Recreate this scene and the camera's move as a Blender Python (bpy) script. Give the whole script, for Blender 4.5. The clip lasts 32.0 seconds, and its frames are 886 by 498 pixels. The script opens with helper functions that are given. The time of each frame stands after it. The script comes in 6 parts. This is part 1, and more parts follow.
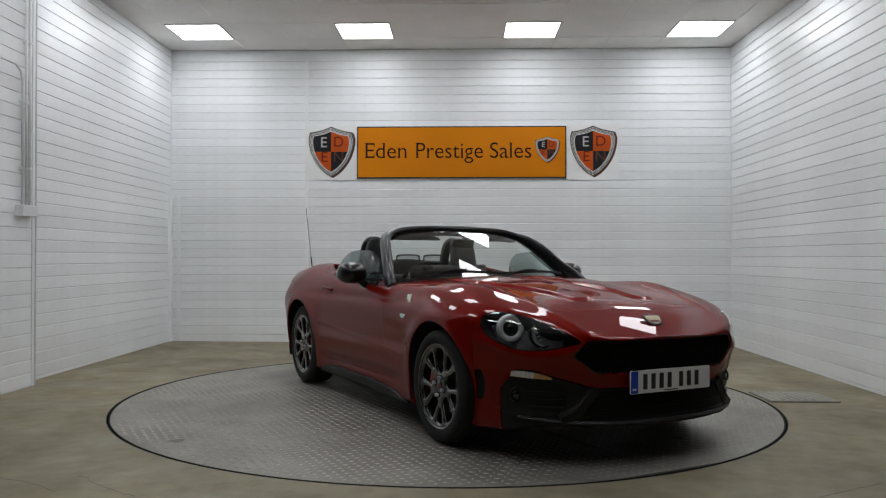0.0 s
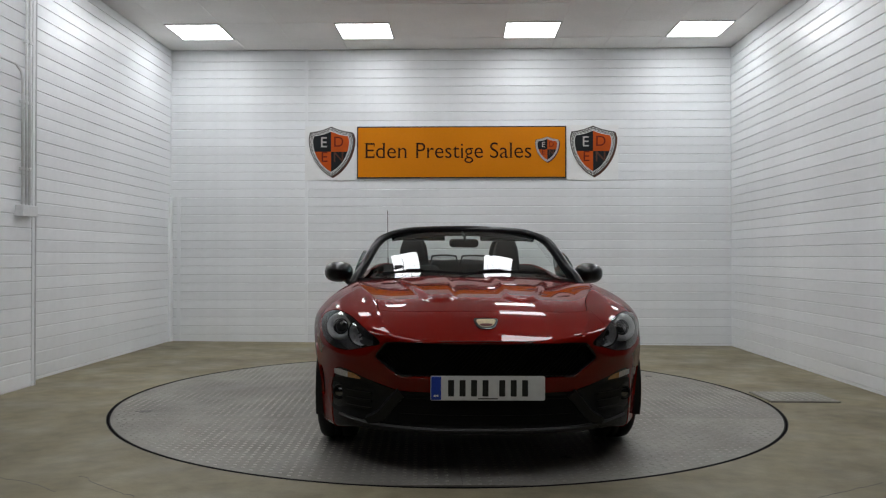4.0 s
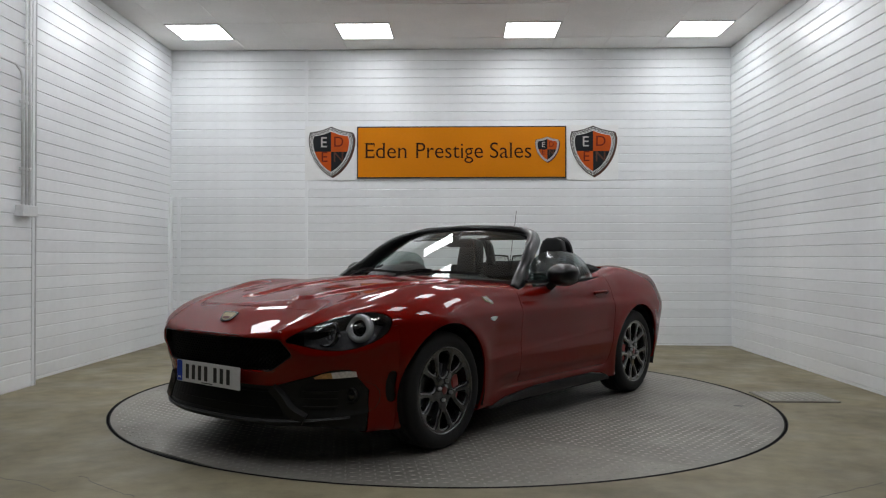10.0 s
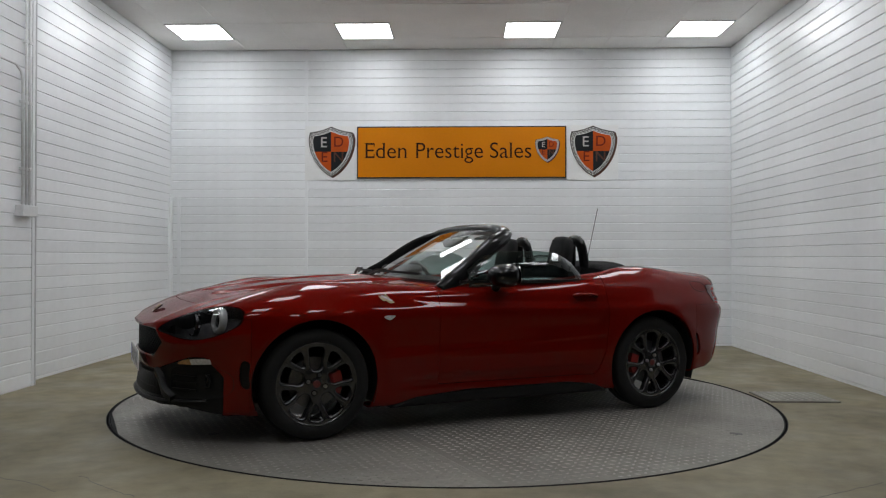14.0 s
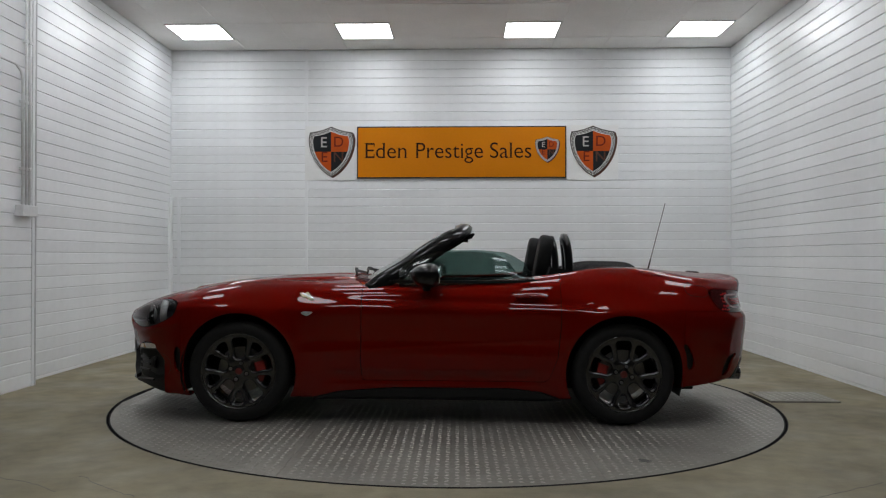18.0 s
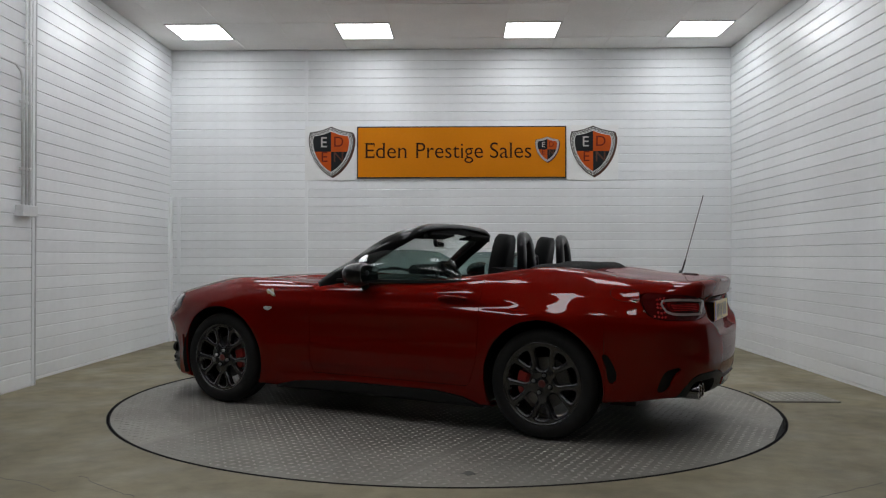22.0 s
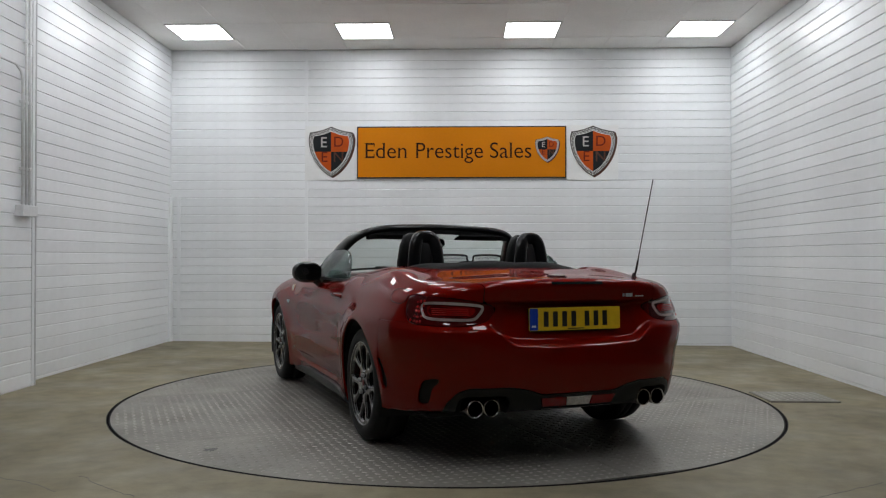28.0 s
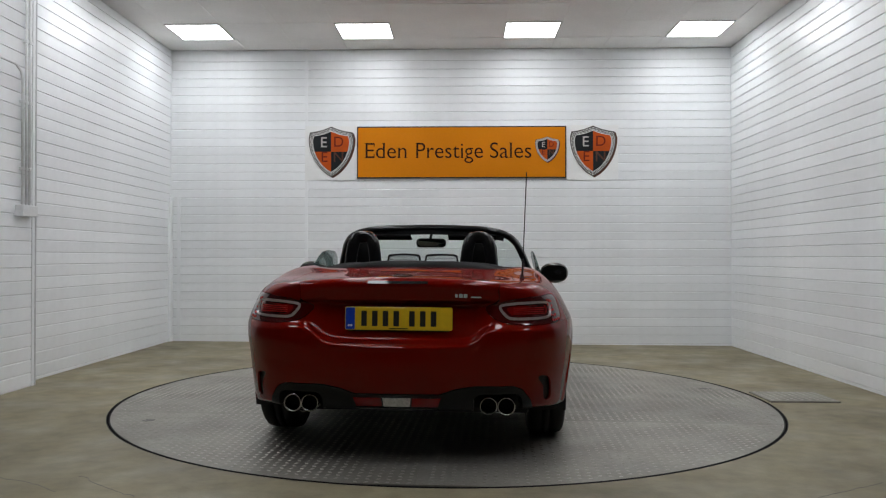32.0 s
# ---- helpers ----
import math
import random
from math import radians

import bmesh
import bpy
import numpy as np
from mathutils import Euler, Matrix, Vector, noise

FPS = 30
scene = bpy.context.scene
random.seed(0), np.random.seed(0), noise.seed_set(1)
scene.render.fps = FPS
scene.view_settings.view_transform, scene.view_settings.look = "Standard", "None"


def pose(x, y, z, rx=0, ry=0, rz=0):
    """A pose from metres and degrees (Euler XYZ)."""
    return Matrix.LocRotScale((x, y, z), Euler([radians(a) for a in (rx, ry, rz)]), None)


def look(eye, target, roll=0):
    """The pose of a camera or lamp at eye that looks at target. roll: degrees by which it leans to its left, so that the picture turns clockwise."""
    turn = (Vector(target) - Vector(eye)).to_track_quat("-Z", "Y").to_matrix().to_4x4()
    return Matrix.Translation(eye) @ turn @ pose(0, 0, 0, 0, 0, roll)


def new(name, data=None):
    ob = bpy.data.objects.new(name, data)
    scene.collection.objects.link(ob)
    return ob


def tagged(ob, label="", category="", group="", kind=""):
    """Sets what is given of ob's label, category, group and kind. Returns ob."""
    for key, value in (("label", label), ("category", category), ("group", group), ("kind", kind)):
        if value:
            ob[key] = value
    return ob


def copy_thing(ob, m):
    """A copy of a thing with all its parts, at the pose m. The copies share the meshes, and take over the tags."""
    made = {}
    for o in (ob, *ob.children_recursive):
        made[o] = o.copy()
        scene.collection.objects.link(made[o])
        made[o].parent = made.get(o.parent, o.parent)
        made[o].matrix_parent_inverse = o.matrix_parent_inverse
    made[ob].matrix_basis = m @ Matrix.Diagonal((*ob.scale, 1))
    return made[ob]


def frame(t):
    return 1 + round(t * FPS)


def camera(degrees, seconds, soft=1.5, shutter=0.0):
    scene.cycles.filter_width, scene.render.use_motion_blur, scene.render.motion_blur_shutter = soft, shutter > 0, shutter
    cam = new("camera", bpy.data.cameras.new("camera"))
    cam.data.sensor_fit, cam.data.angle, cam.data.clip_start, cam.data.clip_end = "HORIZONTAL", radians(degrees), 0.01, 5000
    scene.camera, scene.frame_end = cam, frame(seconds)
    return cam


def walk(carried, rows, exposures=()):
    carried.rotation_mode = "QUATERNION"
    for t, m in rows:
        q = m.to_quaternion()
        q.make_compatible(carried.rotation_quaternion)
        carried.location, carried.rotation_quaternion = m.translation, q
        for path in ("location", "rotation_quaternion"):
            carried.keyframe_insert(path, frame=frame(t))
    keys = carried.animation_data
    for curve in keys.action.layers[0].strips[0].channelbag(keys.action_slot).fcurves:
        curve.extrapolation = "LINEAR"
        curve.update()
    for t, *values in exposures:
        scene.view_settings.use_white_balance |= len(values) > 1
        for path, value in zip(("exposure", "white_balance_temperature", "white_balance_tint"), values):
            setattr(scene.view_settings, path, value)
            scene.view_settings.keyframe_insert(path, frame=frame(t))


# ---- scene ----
# The floor falls a little to one side; room axes stay upright.
FLOOR = pose(0, 0, 0, 0, 0, 1.308) @ pose(0, 0, 0, 0, 0.378, 0)
EYE = (0.0, 0.0, 1.0026)
CAMERA_POSE = FLOOR @ look(EYE, (0.0, 10.0, 1.0026 + 10 * math.tan(radians(0.591))), 0.366)
cam = camera(58.59, 32.0, soft=1.2)
walk(cam, [(0, CAMERA_POSE), (32, CAMERA_POSE)],
     exposures=[(0, 0.03), (6, 0.06), (11, 0.11), (14, 0.0), (18, -0.06), (23, -0.08), (25, -0.05), (28, 0.09), (30, 0.17), (32, 0.2)])

TABLE = (0.0319, 5.6832)      # turntable centre on the floor
TABLE_R = 2.235
TURN_START, TURN_RATE = -61.93, -6.615   # degrees, degrees a second
# small unevenness of the drive: seconds, degrees
DRIVE = ((0, -0.03), (1, -0.15), (2, -0.22), (3, -0.2), (4.5, 0.12), (6, 0.38), (7, 0.24), (8, 0.1), (9, 0.03), (11, -0.08), (12.5, -0.12),
         (14, -0.03), (17, -0.05), (19, 0.05), (21, 0.2), (22.5, 0.28), (25, -0.05), (28, -0.22), (30, -0.22), (32, -0.33))
CAR_SHIFT = (0.082, 0.116)    # the car stands a little off the turntable's centre

# ---------------------------------------------------------------- light
scene.view_settings.exposure = 0.0
world = bpy.data.worlds.new("world")
scene.world = world
world.use_nodes = True
world.node_tree.nodes["Background"].inputs[0].default_value = (0.01, 0.01, 0.011, 1)
world.node_tree.nodes["Background"].inputs[1].default_value = 0.2
PANEL_GLOW = 10.4


# ---------------------------------------------------------------- materials
def material(name, color, rough=0.5, metal=0.0, coat=0.0, grain=0.0, grain_scale=40.0, stain=0.0,
             stain_scale=2.0, bump=0.0, bump_scale=80.0, spec=0.5, coat_rough=0.03, rough_var=0.0, per_piece=0.0):
    m = bpy.data.materials.new(name)
    m.use_nodes = True
    nt = m.node_tree
    b = nt.nodes["Principled BSDF"]
    b.inputs["Base Color"].default_value = (*color, 1)
    b.inputs["Roughness"].default_value = rough
    b.inputs["Metallic"].default_value = metal
    b.inputs["Coat Weight"].default_value = coat
    b.inputs["Coat Roughness"].default_value = coat_rough
    b.inputs["Specular IOR Level"].default_value = spec
    tc = nt.nodes.new("ShaderNodeTexCoord")
    last = None

    def noise_node(scale, detail):
        n = nt.nodes.new("ShaderNodeTexNoise")
        n.inputs["Scale"].default_value = scale
        n.inputs["Detail"].default_value = detail
        nt.links.new(tc.outputs["Object"], n.inputs["Vector"])
        return n

    def tint(fac_socket, amount, centre):
        nonlocal last
        mr = nt.nodes.new("ShaderNodeMapRange")
        mr.inputs["From Min"].default_value, mr.inputs["From Max"].default_value = 0.3, 0.7
        mr.inputs["To Min"].default_value, mr.inputs["To Max"].default_value = centre - amount, centre + amount
        nt.links.new(fac_socket, mr.inputs["Value"])
        mx = nt.nodes.new("ShaderNodeMix")
        mx.data_type, mx.blend_type = "RGBA", "MULTIPLY"
        mx.inputs["Factor"].default_value = 1.0
        if last is None:
            mx.inputs["A"].default_value = (*color, 1)
        else:
            nt.links.new(last, mx.inputs["A"])
        nt.links.new(mr.outputs["Result"], mx.inputs["B"])
        last = mx.outputs["Result"]

    if stain:
        tint(noise_node(stain_scale, 5.0).outputs["Fac"], stain, 1.0)
    if grain:
        tint(noise_node(grain_scale, 3.0).outputs["Fac"], grain, 1.0)
    if per_piece:
        oi = nt.nodes.new("ShaderNodeObjectInfo")
        tint(oi.outputs["Random"], per_piece, 1.0)
    if last is not None:
        nt.links.new(last, b.inputs["Base Color"])
    if rough_var:
        n = noise_node(stain_scale * 2.3, 4.0)
        mr = nt.nodes.new("ShaderNodeMapRange")
        mr.inputs["From Min"].default_value, mr.inputs["From Max"].default_value = 0.3, 0.7
        mr.inputs["To Min"].default_value, mr.inputs["To Max"].default_value = max(0.02, rough - rough_var), rough + rough_var
        nt.links.new(n.outputs["Fac"], mr.inputs["Value"])
        nt.links.new(mr.outputs["Result"], b.inputs["Roughness"])
    if bump:
        n = noise_node(bump_scale, 4.0)
        bp = nt.nodes.new("ShaderNodeBump")
        bp.inputs["Strength"].default_value = bump
        bp.inputs["Distance"].default_value = 0.01
        nt.links.new(n.outputs["Fac"], bp.inputs["Height"])
        nt.links.new(bp.outputs["Normal"], b.inputs["Normal"])
    return m


def glass(name, color, gloss_tint=(1, 1, 1)):
    m = bpy.data.materials.new(name)
    m.use_nodes = True
    nt = m.node_tree
    nt.nodes.remove(nt.nodes["Principled BSDF"])
    out = nt.nodes["Material Output"]
    tr, gl = nt.nodes.new("ShaderNodeBsdfTransparent"), nt.nodes.new("ShaderNodeBsdfGlossy")
    mx, lw = nt.nodes.new("ShaderNodeMixShader"), nt.nodes.new("ShaderNodeLayerWeight")
    pw, sc = nt.nodes.new("ShaderNodeMath"), nt.nodes.new("ShaderNodeMath")
    tr.inputs["Color"].default_value = (*color, 1)
    gl.inputs["Color"].default_value = (*gloss_tint, 1)
    gl.inputs["Roughness"].default_value = 0.01
    lw.inputs["Blend"].default_value = 0.5
    pw.operation, sc.operation = "POWER", "MULTIPLY_ADD"
    pw.inputs[1].default_value = 4.5
    sc.inputs[1].default_value, sc.inputs[2].default_value = 0.85, 0.07
    nt.links.new(lw.outputs["Facing"], pw.inputs[0])
    nt.links.new(pw.outputs[0], sc.inputs[0])
    nt.links.new(sc.outputs[0], mx.inputs[0])
    nt.links.new(tr.outputs[0], mx.inputs[1])
    nt.links.new(gl.outputs[0], mx.inputs[2])
    nt.links.new(mx.outputs[0], out.inputs["Surface"])
    return m


def glow(name, color, strength):
    m = bpy.data.materials.new(name)
    m.use_nodes = True
    nt = m.node_tree
    nt.nodes.remove(nt.nodes["Principled BSDF"])
    e = nt.nodes.new("ShaderNodeEmission")
    e.inputs[0].default_value = (*color, 1)
    e.inputs[1].default_value = strength
    nt.links.new(e.outputs[0], nt.nodes["Material Output"].inputs["Surface"])
    return m


CLADDING = material("white_cladding", (0.82, 0.84, 0.85), 0.36, stain=0.05, stain_scale=0.9, grain=0.02, grain_scale=14, bump=0.03,
                    bump_scale=18, per_piece=0.03)
GROOVE = material("cladding_groove", (0.50, 0.51, 0.52), 0.6, grain=0.1)
CEILING = material("ceiling_tile", (0.80, 0.79, 0.77), 0.8, stain=0.06, stain_scale=1.3, grain=0.05, grain_scale=60, bump=0.1, bump_scale=220)
CEILING_BAR = material("ceiling_bar", (0.5, 0.5, 0.49), 0.5)
CONCRETE = material("painted_concrete", (0.203, 0.176, 0.110), 0.6, stain=0.3, stain_scale=1.1, grain=0.16, grain_scale=9, bump=0.15,
                    bump_scale=60, rough_var=0.15)
STEEL = material("tread_steel", (0.238, 0.226, 0.198), 0.5, 0.5, stain=0.2, stain_scale=1.6, grain=0.1, grain_scale=35, bump=0.12, bump_scale=50,
                 rough_var=0.1, per_piece=0.07)
# stain mottles the bars to imitate glint that comes and goes over the deck
TREAD = material("tread_bars", (0.37, 0.35, 0.315), 0.42, 0.6, stain=0.42, stain_scale=0.9, grain=0.12, grain_scale=30)
# near-black for gaps and hollows: their shade is put into the colour
DARK_GAP = material("dark_gap", (0.012, 0.012, 0.012), 0.7, spec=0.2)
BLACK_MESH = material("black_mesh", (0.004, 0.004, 0.004), 0.5, spec=0.12, grain=0.1)
# for unseen walls, near-black so that the car's flanks reflect darkness
BACK_DARK = material("unseen_dark_wall", (0.022, 0.022, 0.023), 0.7, stain=0.15, grain=0.1)
PAINT = material("red_paint", (0.150, 0.0026, 0.0008), 0.40, 0.2, coat=0.62, grain=0.03, grain_scale=900, coat_rough=0.006, spec=0.0)
PAINT.node_tree.nodes["Principled BSDF"].inputs["Coat IOR"].default_value = 1.5
GLOSS_BLACK = material("gloss_black", (0.005, 0.005, 0.0055), 0.3, spec=0.1, coat=0.8, grain=0.05, grain_scale=300)
GREY_PAINT = material("dark_grey_paint", (0.007, 0.007, 0.0075), 0.3, 0.0, spec=0.1, coat=0.5, grain=0.05, grain_scale=400)
PLASTIC = material("black_plastic", (0.012, 0.012, 0.0122), 0.42, spec=0.22, grain=0.1, grain_scale=200, bump=0.1, bump_scale=500)
SATIN = material("satin_black", (0.010, 0.010, 0.0103), 0.4, spec=0.25, grain=0.08, grain_scale=120)
FABRIC = material("black_fabric", (0.008, 0.008, 0.0085), 0.9, grain=0.2, grain_scale=300, bump=0.3, bump_scale=400, spec=0.2)
LEATHER = material("black_leather", (0.007, 0.007, 0.0073), 0.6, spec=0.2, grain=0.12, grain_scale=90, bump=0.15, bump_scale=160)
RUBBER = material("tyre_rubber", (0.011, 0.011, 0.011), 0.75, grain=0.15, grain_scale=60, bump=0.1, bump_scale=90, spec=0.3)
ALLOY = material("gunmetal_alloy", (0.046, 0.046, 0.049), 0.2, 0.7, coat=0.9, grain=0.06, grain_scale=200)
DISC = material("brake_disc", (0.2, 0.2, 0.2), 0.35, 0.9, grain=0.15, grain_scale=120)
RED_CALIPER = material("red_caliper", (0.24, 0.008, 0.007), 0.4, coat=0.3, grain=0.05)
RED_CAP = material("red_cap", (0.11, 0.012, 0.011), 0.35, coat=0.4, grain=0.1)
CHROME = material("chrome", (0.50, 0.50, 0.50), 0.12, 1.0, grain=0.05, grain_scale=150)
NUT_STEEL = material("nut_steel", (0.35, 0.35, 0.36), 0.3, 1.0, grain=0.1)
DARK_CHROME = material("dark_chrome", (0.15, 0.15, 0.155), 0.18, 1.0, grain=0.05)
# pale half-matt stand-in for chrome: bright reflections are put into the colour
SILVER = material("silver_reflector", (0.56, 0.56, 0.58), 0.32, 0.35, coat=0.5, grain=0.12, grain_scale=120)
GOLD = material("brass_emblem", (0.46, 0.38, 0.24), 0.4, 0.5, grain=0.25, grain_scale=160)
LENS = glass("clear_lens", (0.93, 0.94, 0.95))
SCREEN = glass("windscreen_glass", (0.82, 0.88, 0.86))
SIDE_GLASS = glass("side_glass", (0.54, 0.64, 0.62), (0.5, 0.5, 0.5))
LAMP_RED = material("lamp_red", (0.20, 0.004, 0.004), 0.12, coat=0.8, spec=0.1, grain=0.2, grain_scale=90)
RED_LENS = material("red_lens", (0.055, 0.0015, 0.002), 0.08, coat=1.0, spec=0.1, grain=0.08, grain_scale=25)
AMBER_LENS = material("pale_amber_lens", (0.52, 0.27, 0.10), 0.15, coat=1.0, grain=0.25, grain_scale=90)
PALE_LENS = material("pale_lens", (0.62, 0.60, 0.58), 0.15, coat=1.0, grain=0.2, grain_scale=90)
RING_LENS = material("ring_lens", (0.37, 0.31, 0.30), 0.2, coat=1.0, grain=0.15, grain_scale=90)
LAMP_HOUSING = material("lamp_housing", (0.26, 0.26, 0.27), 0.22, 0.5, grain=0.2, grain_scale=40)
LAMP_RING = material("lamp_ring", (0.46, 0.465, 0.47), 0.3, coat=0.6, grain=0.06)
FACET_RED = material("red_facet", (0.42, 0.010, 0.010), 0.4, coat=0.1, spec=0.2, grain=0.3, grain_scale=120)
MIRROR = material("mirror_glass", (0.82, 0.83, 0.84), 0.02, 1.0)
PLATE_WHITE = material("plate_white", (0.70, 0.71, 0.71), 0.35, coat=0.5, grain=0.03)
PLATE_YELLOW = material("plate_yellow", (0.72, 0.47, 0.02), 0.3, coat=0.5, grain=0.04)
PLATE_BLUE = material("plate_blue", (0.01, 0.05, 0.42), 0.3, coat=0.5)
INK = material("black_ink", (0.012, 0.012, 0.012), 0.4)
ORANGE = material("orange_sign", (0.60, 0.195, 0.003), 0.45, spec=0.12, stain=0.06, stain_scale=1.2, grain=0.02)
SHIELD_ORANGE = material("shield_orange", (0.46, 0.075, 0.008), 0.45, spec=0.15, stain=0.15, stain_scale=5)
SHIELD_BLACK = material("shield_black", (0.012, 0.014, 0.016), 0.45, spec=0.15, stain=0.2, stain_scale=5)
SHIELD_GREY = material("shield_grey", (0.10, 0.09, 0.085), 0.45, spec=0.2, grain=0.1)
PALE_BORDER = material("pale_border", (0.40, 0.385, 0.37), 0.45, grain=0.2, grain_scale=60)
SHIELD_LIGHT = material("shield_light", (0.68, 0.68, 0.66), 0.4)
BROWN_INK = material("dark_brown_ink", (0.028, 0.010, 0.006), 0.5, spec=0.1)
RUST_INK = material("rust_ink", (0.16, 0.022, 0.010), 0.5, spec=0.1)
FAINT_INK = material("faint_ink", (0.10, 0.045, 0.03), 0.5, spec=0.1)
PANEL_WHITE = material("white_panel", (0.82, 0.83, 0.82), 0.35, grain=0.02, stain=0.03)
CONDUIT = material("white_conduit", (0.72, 0.73, 0.73), 0.4, grain=0.04)
PANEL_LIGHT = glow("panel_light", (0.952, 0.972, 1.01), PANEL_GLOW)
OIL = material("oil_stain", (0.05, 0.048, 0.042), 0.45, grain=0.2)


# ---------------------------------------------------------------- mesh helpers
def part(name, data, mat, parent=None, label="", smooth=False):
    """Link a bmesh or a mesh as one object."""
    if isinstance(data, bmesh.types.BMesh):
        me = bpy.data.meshes.new(name)
        data.to_mesh(me)
        data.free()
    else:
        me = data
    if not me.materials:
        for one in (mat if isinstance(mat, (list, tuple)) else [mat]):
            me.materials.append(one)
    if smooth:
        me.polygons.foreach_set("use_smooth", [True] * len(me.polygons))
    ob = new(name, me)
    if parent is not None:
        ob.parent = parent
    if label:
        ob["label"] = label
    return ob


def empty(name, m=None, parent=None):
    ob = new(name)
    if m is not None:
        ob.matrix_basis = m
    if parent is not None:
        ob.parent = parent
    return ob


def box(x0, x1, y0, y1, z0, z1, bevel=0.0, segments=2, bm=None):
    bm2 = bmesh.new()
    bmesh.ops.create_cube(bm2, size=1.0, matrix=Matrix.LocRotScale(((x0 + x1) / 2, (y0 + y1) / 2, (z0 + z1) / 2), None,
                                                                  (x1 - x0, y1 - y0, z1 - z0)))
    if bevel:
        bmesh.ops.bevel(bm2, geom=bm2.edges[:], offset=bevel, segments=segments, profile=0.5, affect="EDGES")
    return merge(bm, bm2)


def merge(bm, bm2):
    if bm is None:
        return bm2
    me = bpy.data.meshes.new("joined")
    bm2.to_mesh(me)
    bm2.free()
    bm.from_mesh(me)
    bpy.data.meshes.remove(me)
    return bm


def moved(bm, m):
    bmesh.ops.transform(bm, matrix=m, verts=bm.verts[:])
    return bm


def lathe(profile, steps=48, closed=False):
    """Turn (r, h) pairs round the y axis: r across x and z, h along y."""
    verts, faces = [], []
    n = len(profile)
    for k in range(steps):
        a = 2 * math.pi * k / steps
        for r, h in profile:
            verts.append((r * math.cos(a), h, r * math.sin(a)))
    for k in range(steps):
        j = (k + 1) % steps
        for i in range(n if closed else n - 1):
            i2 = (i + 1) % n
            faces.append((k * n + i, k * n + i2, j * n + i2, j * n + i))
    me = bpy.data.meshes.new("lathe")
    me.from_pydata(verts, [], faces)
    bm = bmesh.new()
    bm.from_mesh(me)
    bpy.data.meshes.remove(me)
    bmesh.ops.remove_doubles(bm, verts=bm.verts[:], dist=1e-6)
    bmesh.ops.recalc_face_normals(bm, faces=bm.faces[:])
    return bm


def smooth_path(points, n=8):
    """Catmull-Rom curve through the points."""
    p = [Vector(q) for q in points]
    p = [2 * p[0] - p[1]] + p + [2 * p[-1] - p[-2]]
    out = []
    for i in range(1, len(p) - 2):
        for k in range(n):
            t = k / n
            a, b, c, d = p[i - 1], p[i], p[i + 1], p[i + 2]
            out.append(0.5 * ((2 * b) + (c - a) * t + (2 * a - 5 * b + 4 * c - d) * t * t + (3 * b - a - 3 * c + d) * t ** 3))
    out.append(p[-2])
    return out


def sweep(points, section, up=(0, 0, 1), scales=None, caps=True, closed=False):
    """Sweep a closed section of (side, up) pairs along points."""
    pts = [Vector(q) for q in points]
    n, s = len(pts), len(section)
    verts, faces = [], []
    for i, q in enumerate(pts):
        a = pts[i - 1] if (i or closed) else pts[0]
        b = pts[(i + 1) % n] if (i < n - 1 or closed) else pts[-1]
        t = (b - a).normalized()
        side = t.cross(Vector(up)).normalized()
        top = side.cross(t)
        k = scales[i] if scales else 1.0
        kx, ky = k if isinstance(k, tuple) else (k, k)
        for u, v in section:
            verts.append(q + side * u * kx + top * v * ky)
    for i in range(n if closed else n - 1):
        i2 = (i + 1) % n
        for j in range(s):
            j2 = (j + 1) % s
            faces.append((i * s + j, i * s + j2, i2 * s + j2, i2 * s + j))
    if caps and not closed:
        faces.append(tuple(range(s))[::-1])
        faces.append(tuple((n - 1) * s + j for j in range(s)))
    me = bpy.data.meshes.new("sweep")
    me.from_pydata(verts, [], faces)
    bm = bmesh.new()
    bm.from_mesh(me)
    bpy.data.meshes.remove(me)
    bmesh.ops.recalc_face_normals(bm, faces=bm.faces[:])
    return bm


def disc_section(r, n=10, sy=1.0):
    return [(r * math.cos(2 * math.pi * k / n), r * sy * math.sin(2 * math.pi * k / n)) for k in range(n)]


def tube(points, r, n=10, closed=False, scales=None):
    return sweep(points, disc_section(r, n), closed=closed, scales=scales)


def slab(outline, depth, bevel=0.0, segments=2):
    """A plate with the given (x, y) outline, from z = 0 to depth."""
    bm = bmesh.new()
    f = bm.faces.new([bm.verts.new((x, y, 0)) for x, y in outline])
    bm.normal_update()
    if f.normal.z > 0:
        bmesh.ops.reverse_faces(bm, faces=[f])
    r = bmesh.ops.extrude_face_region(bm, geom=[f])
    top = [v for v in r["geom"] if isinstance(v, bmesh.types.BMVert)]
    bmesh.ops.translate(bm, vec=(0, 0, depth), verts=top)
    bmesh.ops.recalc_face_normals(bm, faces=bm.faces[:])
    if bevel:
        es = [e for e in bm.edges if e.verts[0].co.z > depth / 2 and e.verts[1].co.z > depth / 2]
        bmesh.ops.bevel(bm, geom=es, offset=bevel, segments=segments, profile=0.5, affect="EDGES")
    return bm


def round_rect(w, h, r, n=5):
    out = []
    for cx, cy, a0 in ((w / 2 - r, h / 2 - r, 0), (-w / 2 + r, h / 2 - r, 90), (-w / 2 + r, -h / 2 + r, 180), (w / 2 - r, -h / 2 + r, 270)):
        for k in range(n + 1):
            a = radians(a0 + 90 * k / n)
            out.append((cx + r * math.cos(a), cy + r * math.sin(a)))
    return out


